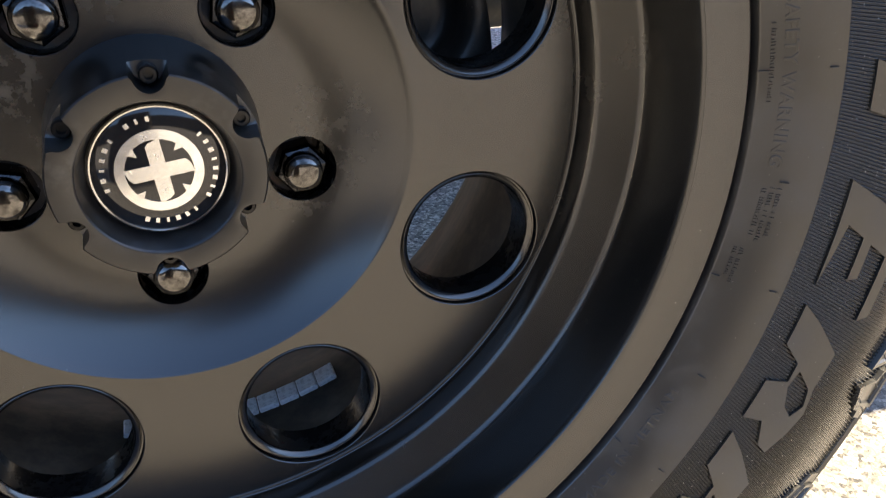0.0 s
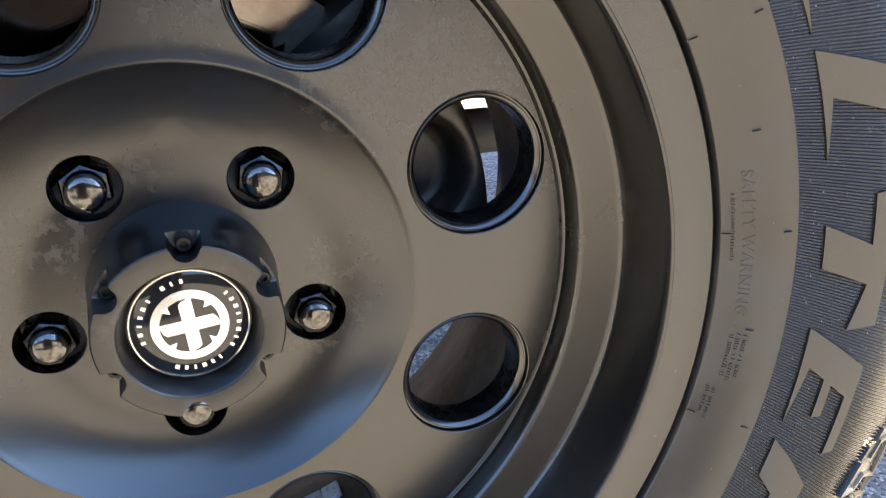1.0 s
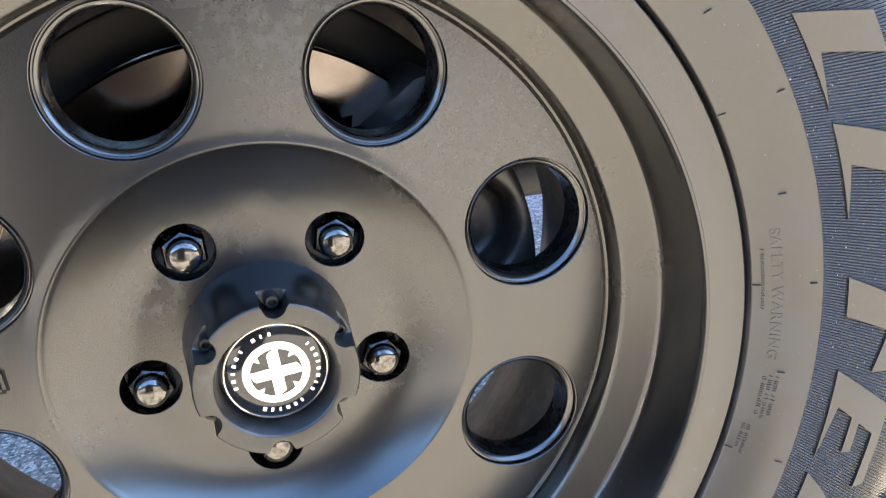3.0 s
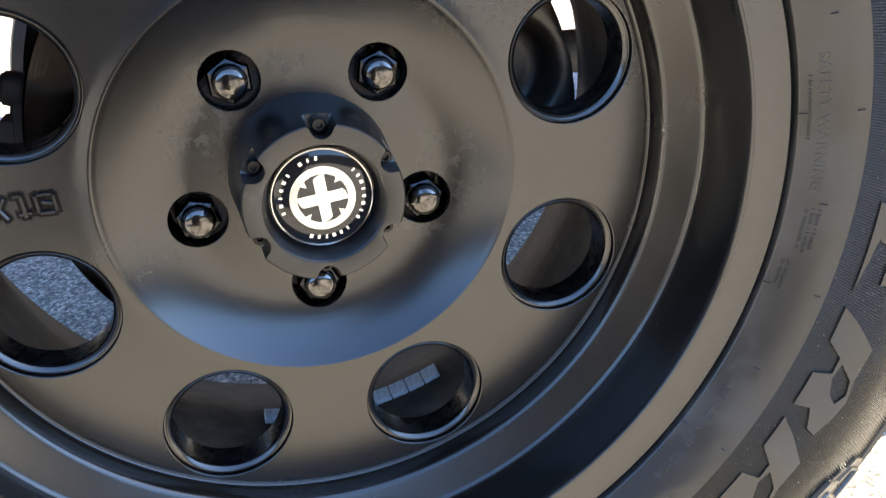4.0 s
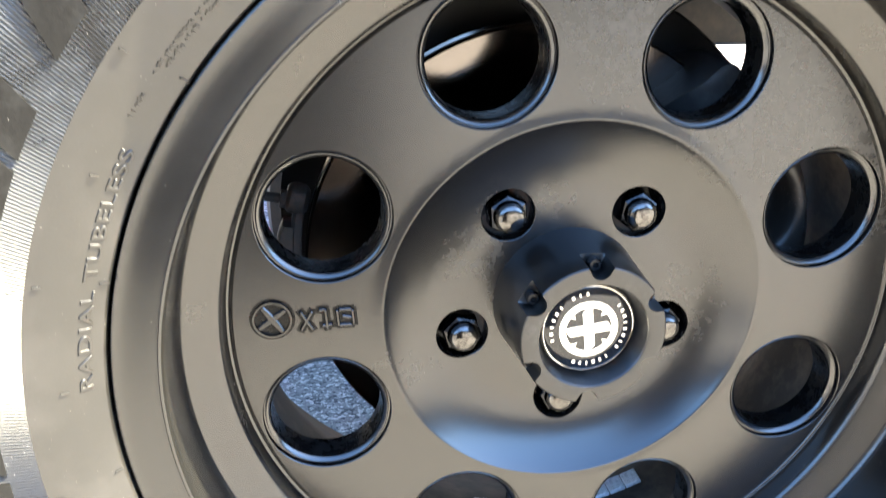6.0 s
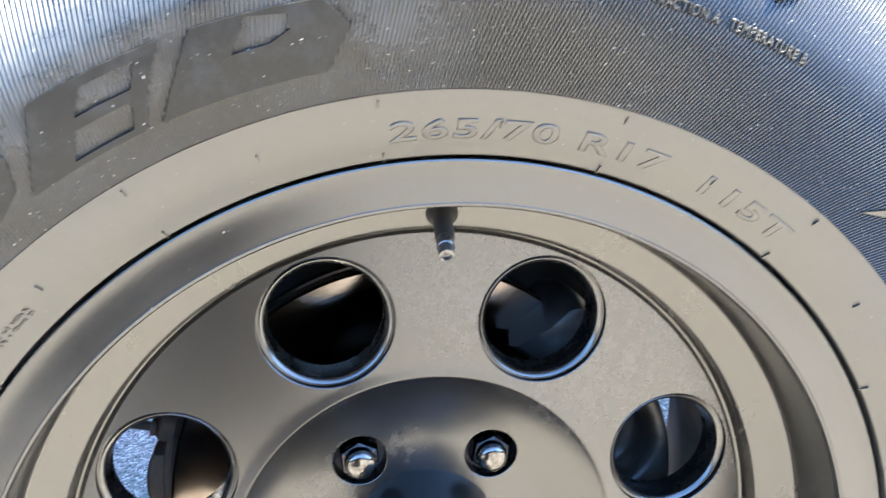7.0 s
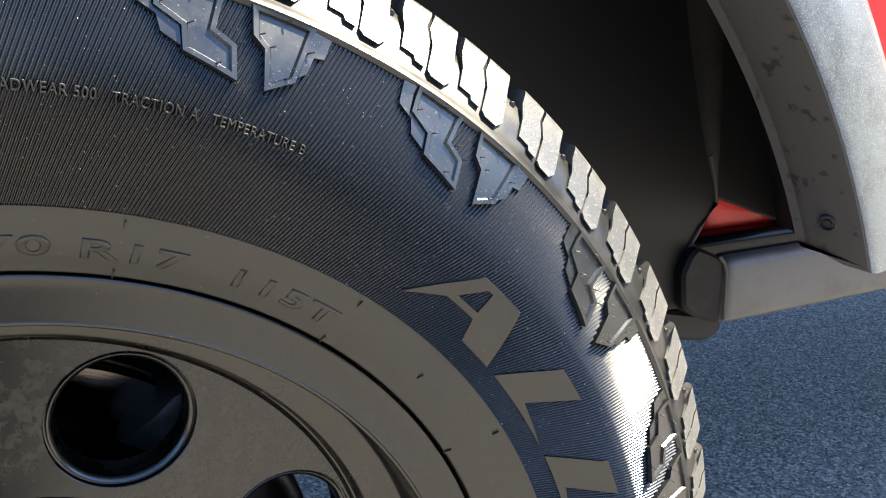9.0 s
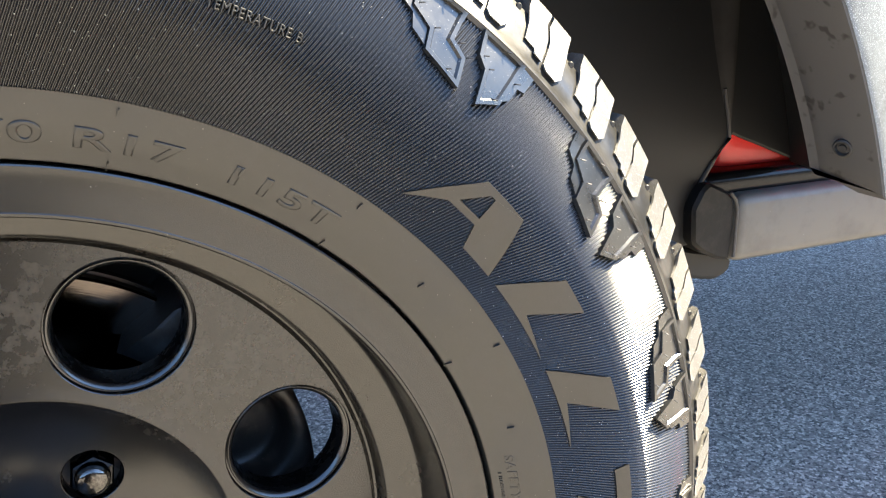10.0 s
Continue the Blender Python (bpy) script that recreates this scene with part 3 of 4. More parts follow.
LETTERS = {
    "A": [[(0, 0), (3.6, 0.38), (4.3, 0.5), (6.0, 0.88), (6.6, 0.88), (9.7, 1), (4.9, 1)], [(3.6, 0.38), (7.2, 0.38), (7.0, 0.5), (4.3, 0.5)],
          [(6.6, 0.88), (7.0, 0.5), (7.2, 0.38), (8.4, 0), (12.6, 0), (9.8, 1)]],
    "L": [[(0, 0), (10.4, 0), (4.7, 0.14), (7.4, 1), (3.5, 1)]],
    "T": [[(0, 0), (4.4, 0), (6.0, 0.72), (2.2, 0.72)], [(-2.6, 0.72), (2.2, 0.72), (6.0, 0.72), (10.6, 0.55), (10.0, 1), (-2.9, 1)]],
    "E": [[(0, 0), (10.4, 0), (4.2, 0.14), (5.2, 0.42), (9.3, 0.42), (9.0, 0.56), (5.7, 0.56), (6.6, 0.84), (12.8, 0.84), (12.2, 1), (3.4, 1)]],
    "R": [[(0, 0), (4.3, 0), (5.8, 0.32), (6.4, 0.41), (7.8, 0.70), (7.6, 0.77), (3.8, 0.79), (1.4, 0.33)], [(7.8, 0.70), (9.5, 0.78), (10.2, 0.86), (7.6, 0.77)],
          [(9.5, 0.78), (10.9, 0.67), (12.6, 0.79), (10.2, 0.86)], [(10.9, 0.67), (10.2, 0.5), (12.4, 0.31), (14.7, 0.49), (15.05, 0.67), (12.6, 0.79)],
          [(10.2, 0.5), (8.3, 0.37), (7.8, 0.33), (8.5, 0), (12.85, 0), (12.4, 0.31)], [(8.3, 0.37), (6.4, 0.41), (5.8, 0.32), (7.8, 0.33)]],
    "I": [[(0, 0), (4.4, 0), (7.6, 1), (3.3, 1)]],
    "N": [[(0, 0), (3.4, 0), (5.0, 0.55), (7.8, 0), (11.2, 0), (14.2, 1), (10.8, 1), (9.3, 0.5), (6.6, 1), (3.2, 1)]],
}
for char, start in (("A", 39.6), ("L", 53.5), ("L", 65.35), ("T", 82.2), ("E", 92.9), ("R", 105.4), ("R", 120.1), ("A", 134.6), ("I", 148.8), ("N", 155.0)):
    part("raised_letter", raised([sheared(q, start) for q in LETTERS[char]], 0.0011), RUBBER, tyre, "raised rubber letter", 30)
# the maker's marks, as plain slanting blocks and frames
def frame_of(outer, window):
    """The pieces of a flat frame between an outline and a window of as many corners."""
    n = len(outer)
    return [[outer[i], outer[(i + 1) % n], window[(i + 1) % n], window[i]] for i in range(n)]


BLOCK = [[(0, 0), (4.2, 0), (7.6, 1), (3.4, 1)], [(5.2, 0), (9.4, 0), (12.4, 1), (8.4, 1)]]
MARKS = [[sheared(q, start) for q in BLOCK] for start in (-69.0, -84.0, -98.0, -112.0, -126.0, -140.0)]
MARKS.append([[(-55.4, 0.2795), (-51.0, 0.2795), (-47.9, 0.3050), (-51.4, 0.3050)]])
MARKS.append(frame_of([(-49.4, 0.2795), (-38.6, 0.2790), (-35.6, 0.2850), (-34.3, 0.2960), (-36.4, 0.3055), (-46.1, 0.3055)],
                      [(-45.4, 0.2812), (-41.9, 0.2822), (-39.9, 0.2885), (-39.4, 0.2950), (-40.2, 0.3005), (-41.8, 0.3020)]))
MARKS.append(frame_of([(-35.0, 0.2800), (-25.2, 0.2800), (-23.6, 0.2930), (-29.6, 0.2930)], [(-30.9, 0.2822), (-26.0, 0.2822), (-24.9, 0.2912), (-29.4, 0.2912)])
             + frame_of([(-32.8, 0.2930), (-23.6, 0.2930), (-21.4, 0.3062), (-30.8, 0.3062)], [(-28.9, 0.2950), (-24.6, 0.2950), (-23.4, 0.3030), (-27.4, 0.3030)])
             + [[(-35.0, 0.2800), (-29.6, 0.2930), (-32.8, 0.2930)]])
MARKS.append(frame_of([(-23.9, 0.2800), (-11.0, 0.2795), (-8.8, 0.2950), (-10.4, 0.3050), (-19.3, 0.3060)], [(-17.4, 0.2935), (-14.6, 0.2938), (-13.0, 0.2970), (-12.9, 0.3024), (-15.7, 0.3046)]))
for mark in MARKS:
    part("raised_mark", raised(mark, 0.0013), DUSTY_DIM_RUBBER, tyre, "plain raised rubber block", 30)

# zigzag lugs on the shoulder, in pairs
lug_a = part("sidewall_lug", raised([[(31.9, 0.3552), (32.0, 0.3432), (33.7, 0.3387), (34.0, 0.3303), (37.55, 0.3252), (37.1, 0.3376), (35.7, 0.3410), (35.9, 0.3550)]], 0.0024, inset=0.0016), PLATE_RUBBER, tyre, smooth=20)
lug_b = part("sidewall_lug", raised([[(37.6, 0.3548), (38.0, 0.3432), (38.85, 0.3397), (39.4, 0.3248), (41.25, 0.3318), (41.75, 0.3548)]], 0.0024, inset=0.0016), PLATE_RUBBER, tyre, smooth=20)
lug_c = part("sidewall_step", raised([[(30.8, 0.3540), (31.0, 0.3440), (32.2, 0.3408), (32.6, 0.3352), (33.9, 0.3320), (33.6, 0.3389), (31.9, 0.3434), (31.8, 0.3545)]], 0.0012), PLATE_RUBBER, tyre, smooth=20)
lug_d = part("sidewall_step", raised([[(41.75, 0.3540), (41.4, 0.3345), (41.9, 0.3370), (42.1, 0.3440), (42.8, 0.3450), (42.95, 0.3535)]], 0.0012), PLATE_RUBBER, tyre, smooth=20)
# the pattern's pitch varies a little round the tyre
LUG_TURNS = [-35.6, -17.7, 17.7, 36.4] + [36.4 + 18.0 * k for k in range(1, 16)]
for turn in LUG_TURNS:
    for ob in (lug_a, lug_b, lug_c, lug_d):
        again(ob, turned(turn))


def tread_block():
    """A shoulder block: toothed lower edge, kinked ends, cut by a bent sipe."""
    bm = bmesh.new()
    across = (0.0, 0.24, 0.28, 0.47, 0.53, 0.62, 0.88, 1.0)
    foot = (0.3672, 0.3668, 0.3648, 0.3644, 0.3644, 0.3626, 0.3624, 0.3660)
    rows = [(0.376, -0.0128, 0.25, 0.10), (0.383, -0.0080, -0.10, -0.05), (0.3895, -0.0026, 0.0, 0.0), (0.3912, 0.0004, 0.1, 0.1), (0.3965, 0.0220, 0.9, 0.9), (0.3985, 0.0420, 1.7, 1.7), (0.3860, 0.0430, 1.7, 1.7)]
    bend = (0.0, 0.0, 0.10, -0.12, 0.06, 0.06, 0.10, 0.0, 0.0)
    for cols in ((0, 1, 2, 3), (4, 5, 6, 7)):
        grid = []
        for depth in (0.006, 0.0):
            grid.append([bm.verts.new(at(foot[c], 0.30 + 4.25 * across[c], float(np.interp(foot[c], (0.362, 0.369), (-0.0224, -0.0176))) + depth)) for c in cols])
        for n, (r, y, left, right) in enumerate(rows):
            grid.append([bm.verts.new(at(r, left + (4.35 + right - left) * across[c] + (bend[n + 2] if c in (3, 4) else 0), y)) for c in cols])
        for p, q in zip(grid, grid[1:]):
            for i in range(3):
                bm.faces.new((p[i], p[i + 1], q[i + 1], q[i]))
        bm.faces.new([row[0] for row in grid])
        bm.faces.new([row[3] for row in grid][::-1])
        bm.faces.new(grid[0][::-1])
        bm.faces.new(grid[-1])
    return bm


BLOCK_TURNS = [6.0, 12.0, 18.0, 24.4, 30.8, 37.2, 43.6] + [43.6 + 6.0 * k for k in range(1, 52)] + [355.0]
block = part("tread_block", tread_block(), TREAD_RUBBER, tyre, "worn shoulder tread block", 20)
block.matrix_basis = turned(34.8)
nub = part("groove_nub", turn_solid([(0.0017, -0.002), (0.0017, 0.0022), (0.0013, 0.0027), (0.0004, 0.0027)], Matrix.Translation(at(0.3790, -0.75, -0.0060)) @ OUTWARD, 12), LINER, tyre, "small dark stone-ejector nub")
nub.matrix_basis = turned(34.8)
for turn in BLOCK_TURNS:
    again(block, turned(turn))
    again(nub, turned(turn))

# thin moulding hairs on the lugs
for deg, r in ((34.1, 0.3535), (32.3, 0.3450), (34.0, 0.3400), (36.2, 0.3415), (37.2, 0.3385), (36.0, 0.3288), (39.8, 0.3535), (38.3, 0.3440), (39.1, 0.3408), (41.6, 0.3444), (40.5, 0.3318)):
    foot = on_tyre(deg, r, 0.0010)
    hair = part("mould_hair", tube([foot, on_tyre(deg + 0.1, r, 0.0026), on_tyre(deg + 0.35, r + 0.0006, 0.0036)], 0.00032, 5), RUBBER, tyre)
    for turn in LUG_TURNS:
        again(hair, turned(turn))

def writing(name, words, start, end, r, size, height, label=""):
    """Raised words along the sidewall from start to end; with end before start they read the other way round."""
    data = bpy.data.curves.new(name, "FONT")
    data.body, data.size, data.extrude, data.space_character = words, 1.0, 0.05, 1.12
    data.bevel_depth, data.bevel_resolution, data.offset = 0.035, 1, -0.01
    ob = new(name, data)
    me = bpy.data.meshes.new_from_object(ob.evaluated_get(bpy.context.evaluated_depsgraph_get()))
    bpy.data.objects.remove(ob)
    bm = bmesh.new()
    bm.from_mesh(me)
    bpy.data.meshes.remove(me)
    lo, hi = min(v.co.x for v in bm.verts), max(v.co.x for v in bm.verts)
    for v in bm.verts:
        y, h = v.co.y * size / 0.72, height * min(1.0, v.co.z / 0.085) if v.co.z > 0 else -0.0004
        v.co = on_tyre(start + (end - start) * (v.co.x - lo) / (hi - lo), r + y if end > start else r - y, h)
    return part(name, bm, RUBBER, tyre, label, 50)


writing("size_marking", "265/70 R17  115T", -6.6, 37.0, 0.2470, 0.0084, 0.00060, "raised size lettering")
writing("grade_marking", "TREADWEAR 500   TRACTION A   TEMPERATURE B", 4.7, 25.7, 0.3082, 0.0038, 0.0014, "raised grade lettering")
writing("warning_marking", "SAFETY WARNING", 75.5, 92.4, 0.2468, 0.0042, 0.0003, "raised warning lettering")
writing("radial_marking", "RADIAL TUBELESS", -86.6, -60.5, 0.2436, 0.0046, 0.0007, "raised lettering")
writing("origin_marking", "MADE IN VIETNAM", 135.9, 119.1, 0.2490, 0.0034, 0.0003, "raised origin lettering")
writing("code_marking", "DOT", -123.6, -119.6, 0.2440, 0.0042, 0.0006, "raised lettering")
writing("plant_marking", "YZ69", -118.4, -114.9, 0.2445, 0.0042, 0.0006, "raised code lettering")
writing("type_marking", "YP4A", -113.3, -109.8, 0.2450, 0.0042, 0.0006, "raised code lettering")
writing("date_marking", "3917", -108.0, -103.6, 0.2455, 0.0042, 0.0006, "raised date lettering")
oval = []
for k in range(24):
    a, b = math.tau * k / 24, math.tau * (k + 1) / 24
    oval.append([(-105.8 + q * 3.6 * math.copysign(abs(math.cos(c)) ** 0.6, math.cos(c)), 0.2476 + q2 * 0.0040 * math.copysign(abs(math.sin(c)) ** 0.8, math.sin(c))) for c, q, q2 in ((a, 1.0, 1.0), (b, 1.0, 1.0), (b, 0.90, 0.84), (a, 0.90, 0.84))])
part("date_frame", raised(oval, 0.0006), RUBBER, tyre, "raised oval frame round the date")
# small print that cannot be read, in lines of short strokes
for start, end, r in ((78.0, 86.0, 0.2425), (94.5, 99.5, 0.2515), (94.5, 100.5, 0.2490), (94.8, 99.8, 0.2465), (101.5, 105.5, 0.2455), (101.5, 105.0, 0.2432), (-53.0, -43.0, 0.2500), (-52.0, -43.5, 0.2475), (-57.5, -55.0, 0.2495)):
    a = start
    rng = random.Random(int(start * 10))
    while a < end:
        w, h = rng.uniform(0.10, 0.24), rng.uniform(0.0010, 0.0017)
        lean = rng.uniform(-0.06, 0.06)
        part("print_bar", raised([[(a, r), (a + w, r), (a + w + lean, r + h), (a + lean, r + h)]], 0.0006), RUBBER, tyre)
        a += w + (rng.uniform(0.10, 0.20) if rng.random() < 0.8 else 0.45)

# moulding ticks: two rings by turns on the sidewall, one at the bead
for r, first, n in ((0.2633, 37.6, 16), (0.2533, 48.85, 16), (0.2408, 60.2, 16)):
    tick = part("mould_tick", raised([[(first - 0.06, r - 0.0015), (first + 0.06, r - 0.0015), (first + 0.06, r + 0.0015), (first - 0.06, r + 0.0015)]], 0.0012), RUBBER, tyre)
    for k in range(1, n):
        again(tick, turned(360 / n * k))

# ---- centre cap ----
CAP_TURN = 2.0


def cap_outline(deg, r_full):
    """The cap's edge with six round notches."""
    d = abs((deg - CAP_TURN + 30) % 60 - 30)
    x = radians(d) * 0.0375
    return r_full if x > 0.0062 else min(r_full, 0.0375 - math.sqrt(max(0.0, 0.0058 ** 2 - x * x)) + 0.0012)


bm = bmesh.new()
N = 360
levels = [(0.0840, 0.0446, False), (0.0780, 0.0436, False), (0.0480, 0.0414, False), (0.0474, 0.0413, True), (0.0324, 0.0404, True), (0.0318, 0.0402, True), (0.0312, 0.0396, True)]
rings = []
for y, r, notched in levels:
    rings.append([bm.verts.new(at(cap_outline(360 * k / N, r) if notched else r, 360 * k / N, y)) for k in range(N)])
for r, y in ((0.0312, 0.0311), (0.0306, 0.0313), (0.0300, 0.0320), (0.0272, 0.0436), (0.0266, 0.0440), (0.0200, 0.0440)):
    rings.append([bm.verts.new(at(r, 360 * k / N, y)) for k in range(N)])
for a, b in zip(rings, rings[1:]):
    for k in range(N):
        bm.faces.new((a[k], a[(k + 1) % N], b[(k + 1) % N], b[k]))
cap = part("centre_cap", bm, CAP_PAINT, wheel, "satin black notched centre cap with a round badge", 25)
m0 = facing(0, 0, 0.0440)
part("badge_base", turn_solid([(0.0262, -0.001), (0.0262, 0.0012), (0.0248, 0.0022), (0.0150, 0.0030), (0.0010, 0.0031)], m0, 96), BADGE_BLACK, cap, "gloss black domed badge", 40)
part("badge_ring", lathe([(0.0264, 0.0436), (0.0262, 0.0420), (0.0256, 0.0414), (0.0250, 0.0416), (0.0247, 0.0424)], 96), CHROME, cap, "bright thin ring")
part("badge_circle", lathe([(0.0166, 0.0414), (0.0166, 0.0408), (0.0128, 0.0406), (0.0128, 0.0412)], 96), SILVER, cap, "polished silver ring of the badge")
cross = bmesh.new()
for turn in (-7, 83):
    prism([(-0.0029, -0.0130), (0.0012, -0.0118), (0.0029, -0.0104), (0.0029, 0.0130), (-0.0012, 0.0118), (-0.0029, 0.0104)], 0.0003, facing(0, 0, 0.0409) @ Matrix.Rotation(radians(-turn), 4, "Z") @ Matrix.Translation((0, 0, 0.0001 if turn > 0 else 0)), cross)
for k in range(4):
    prism([(-0.0010, 0.0134), (0.0026, 0.0132), (0.0002, 0.0098)], 0.0003, facing(0, 0, 0.0409) @ Matrix.Rotation(radians(-38 - 90 * k), 4, "Z"), cross)
part("badge_cross", cross, SILVER, cap, "polished silver cross of the badge", 0)
# the lettering round it, as plain bars
for start, end, n, gap in ((46, 206, 15, 8), (-112, 1, 10, 6)):
    for k in range(n):
        if k == gap:
            continue
        wide = 0.0005 + 0.0002 * ((k * 7 + n) % 3)
        bar = prism([(-wide, -0.0010), (wide, -0.0010), (wide, 0.0010), (-wide, 0.0010)], 0.0003, facing(0.0209, start + (end - start) * (k + 0.5) / n, 0.0414))
        part("badge_bar", bar, SILVER, cap, smooth=0)
screw = part("cap_screw", turn_solid([(0.0036, 0), (0.0036, 0.0052), (0.0030, 0.0060), (0.0018, 0.0060), (0.0016, 0.0040), (0.0004, 0.0040)], facing(0.0372, CAP_TURN, 0.0472), 24), GLOSS, cap, "black socket screw")
for k in range(1, 6):
    again(screw, turned(60 * k))

# ---- valve ----
stem_way = (at(0.1895, 0.0, 0.013) - at(0.2030, 0.9, 0.046)).normalized()
stem_m = Matrix.Translation(at(0.2040, 0.9, 0.047)) @ stem_way.to_track_quat("Z", "Y").to_matrix().to_4x4()
valve = part("valve_stem", turn_solid([(0.0080, -0.002), (0.0080, 0.002), (0.0066, 0.004), (0.0050, 0.0075), (0.0047, 0.022), (0.0040, 0.0245)], stem_m, 24), LINER, wheel, "black rubber valve stem")
part("valve_cap", turn_solid([(0.0042, 0.0235), (0.0043, 0.0245), (0.0043, 0.0300), (0.0038, 0.0306), (0.0038, 0.0345), (0.0034, 0.0362), (0.0026, 0.0364), (0.0022, 0.0345), (0.0004, 0.0340)], stem_m, 18), TIP, valve, "dull metal valve tip")

# ---- balance weights on the barrel ----
weight = part("balance_weight", prism([(-0.0058, -0.0068), (0.0058, -0.0068), (0.0058, 0.0068), (-0.0058, 0.0068)], 0.0035,
              Matrix.Translation(at(0.1893, 157.0, 0.130)) @ Matrix.Rotation(radians(157.0), 4, "Y") @ Matrix.Rotation(radians(180), 4, "X"), bevel=0.0006), LEAD, wheel, "grey stick-on balance weight", 30)
part("weight_mark", prism([(-0.0013, -0.0017), (0.0013, -0.0017), (0.0013, 0.0017), (-0.0013, 0.0017)], 0.0003,
     Matrix.Translation(at(0.1859, 157.0, 0.130)) @ Matrix.Rotation(radians(157.0), 4, "Y") @ Matrix.Rotation(radians(180), 4, "X")), LEAD, weight, "small stamped mark", 0)
for turn in (3.75, 7.5, 11.25, 15.0, 34.3):
    again(weight, turned(turn))

# ---- the car ----
car = thing("car", "red off-road car with grey flares, standing on asphalt", "car")
ROTOR_Y = 0.140
part("brake_disc", lathe([(0.072, 0.096), (0.074, 0.094), (0.080, 0.1340), (0.084, ROTOR_Y), (0.1500, ROTOR_Y), (0.1515, ROTOR_Y + 0.0015), (0.1515, ROTOR_Y + 0.008), (0.147, ROTOR_Y + 0.009), (0.147, ROTOR_Y + 0.016),
                         (0.1515, ROTOR_Y + 0.017), (0.1515, ROTOR_Y + 0.026), (0.090, ROTOR_Y + 0.026)], 160), STEEL, car, "brushed steel brake disc")
part("control_arm", tube([(-0.06, 0.375, 0.372), (0.10, 0.378, 0.374), (0.40, 0.385, 0.378), (0.80, 0.41, 0.385)], 0.0205, 20), ARM_BLACK, car, "dusty black lower control arm")
part("wheel_hub", lathe([(0.010, 0.092), (0.070, 0.092), (0.074, 0.096), (0.074, 0.20), (0.02, 0.20)], 64), CAST_IRON, car, "rusty cast wheel hub")
part("axle_tube", tube([(0, 0.19, 0.385), (0, 1.40, 0.385)], 0.042), FRAME_BLACK, car, "black axle tube")
bracket = lathe([(0.1540, 0.166), (0.1545, 0.161), (0.1590, 0.161), (0.1612, 0.164), (0.1612, 0.178), (0.1590, 0.181), (0.1545, 0.181), (0.1540, 0.178), (0.1540, 0.166)], 24, -104, -73)
bracket.verts.ensure_lookup_table()
for col in (0, 24):
    bracket.faces.new([bracket.verts[row * 25 + col] for row in range(8)])
bracket_ob = part("caliper_bracket", bracket, CAST_IRON, car, "rusty cast caliper bracket")
plate = lathe([(0.110, 0.262), (0.170, 0.262), (0.178, 0.268), (0.181, 0.280), (0.178, 0.296), (0.110, 0.300), (0.110, 0.262)], 32, -124, -58)
plate.verts.ensure_lookup_table()
for col in (0, 32):
    plate.faces.new([plate.verts[row * 33 + col] for row in range(6)])
part("knuckle_plate", plate, FRAME_BLACK, car, "black steering knuckle plate")
part("bracket_boss", turn_solid([(0.0070, -0.006), (0.0098, -0.003), (0.0104, 0.002), (0.0098, 0.0060), (0.0078, 0.0082), (0.0066, 0.0086)], Matrix.Translation(at(0.1585, -75.0, 0.168)) @ Matrix.Rotation(radians(-75), 4, "Y"), 24), CAST_IRON, bracket_ob, "rusty round boss")
part("guide_pin", turn_solid([(0.0060, 0.006), (0.0060, 0.0120), (0.0032, 0.0125), (0.0032, 0.030), (0.0020, 0.031)], Matrix.Translation(at(0.1585, -75.6, 0.168)) @ Matrix.Rotation(radians(-77.6), 4, "Y"), 12), CAST_IRON, bracket_ob, "rusty guide pin")
ear = bmesh.new()
rings = [[ear.verts.new(at(0.1575 + (r - 0.1575) * math.sin(math.pi * (0.12 + 0.76 * k / 16)) ** 0.35, -97 + 15.5 * k / 16, y)) for k in range(17)] for r, y in ((0.1575, 0.162), (0.1690, 0.162), (0.1708, 0.165), (0.1708, 0.180), (0.1690, 0.183), (0.1575, 0.183))]
for a, b in zip(rings, rings[1:] + rings[:1]):
    for k in range(16):
        ear.faces.new((a[k], a[k + 1], b[k + 1], b[k]))
for k in (0, 16):
    ear.faces.new([ring[k] for ring in rings])
part("bracket_ear", ear, CAST_IRON, bracket_ob, "rusty rounded bracket ear")
front = bmesh.new()
section = [(0.118, 0.124), (0.122, 0.112), (0.134, 0.104), (0.150, 0.102), (0.164, 0.105), (0.165, 0.114), (0.168, 0.130), (0.168, 0.158), (0.162, 0.174), (0.158, 0.186), (0.140, 0.186)]
STEPS = 40
rings = [[front.verts.new(at(r - (0.006 * max(0.0, 1 - k / 5) ** 2 + 0.006 * max(0.0, (k - 35) / 5) ** 2 + 0.0025 * (k in (13, 14, 25, 26))) * (r > 0.14), 30.5 + 130 * max(0.0, r - 0.125) + (57 - 30.5 - 130 * max(0.0, r - 0.125)) * k / STEPS, y)) for k in range(STEPS + 1)] for r, y in section]
for a, b in zip(rings, rings[1:] + rings[:1]):
    for k in range(STEPS):
        front.faces.new((a[k], a[k + 1], b[k + 1], b[k]))
for k in (0, STEPS):
    front.faces.new([ring[k] for ring in rings])
part("dust_shield", lathe([(0.100, 0.1735), (0.1745, 0.1735), (0.1775, 0.1720), (0.1790, 0.1735), (0.1775, 0.1752), (0.100, 0.1750)], 64, -42, 60), LINER, car, "thin black brake dust shield")
caliper = part("front_caliper", front, DUSTY_CAST, car, "dusty grey cast brake caliper")


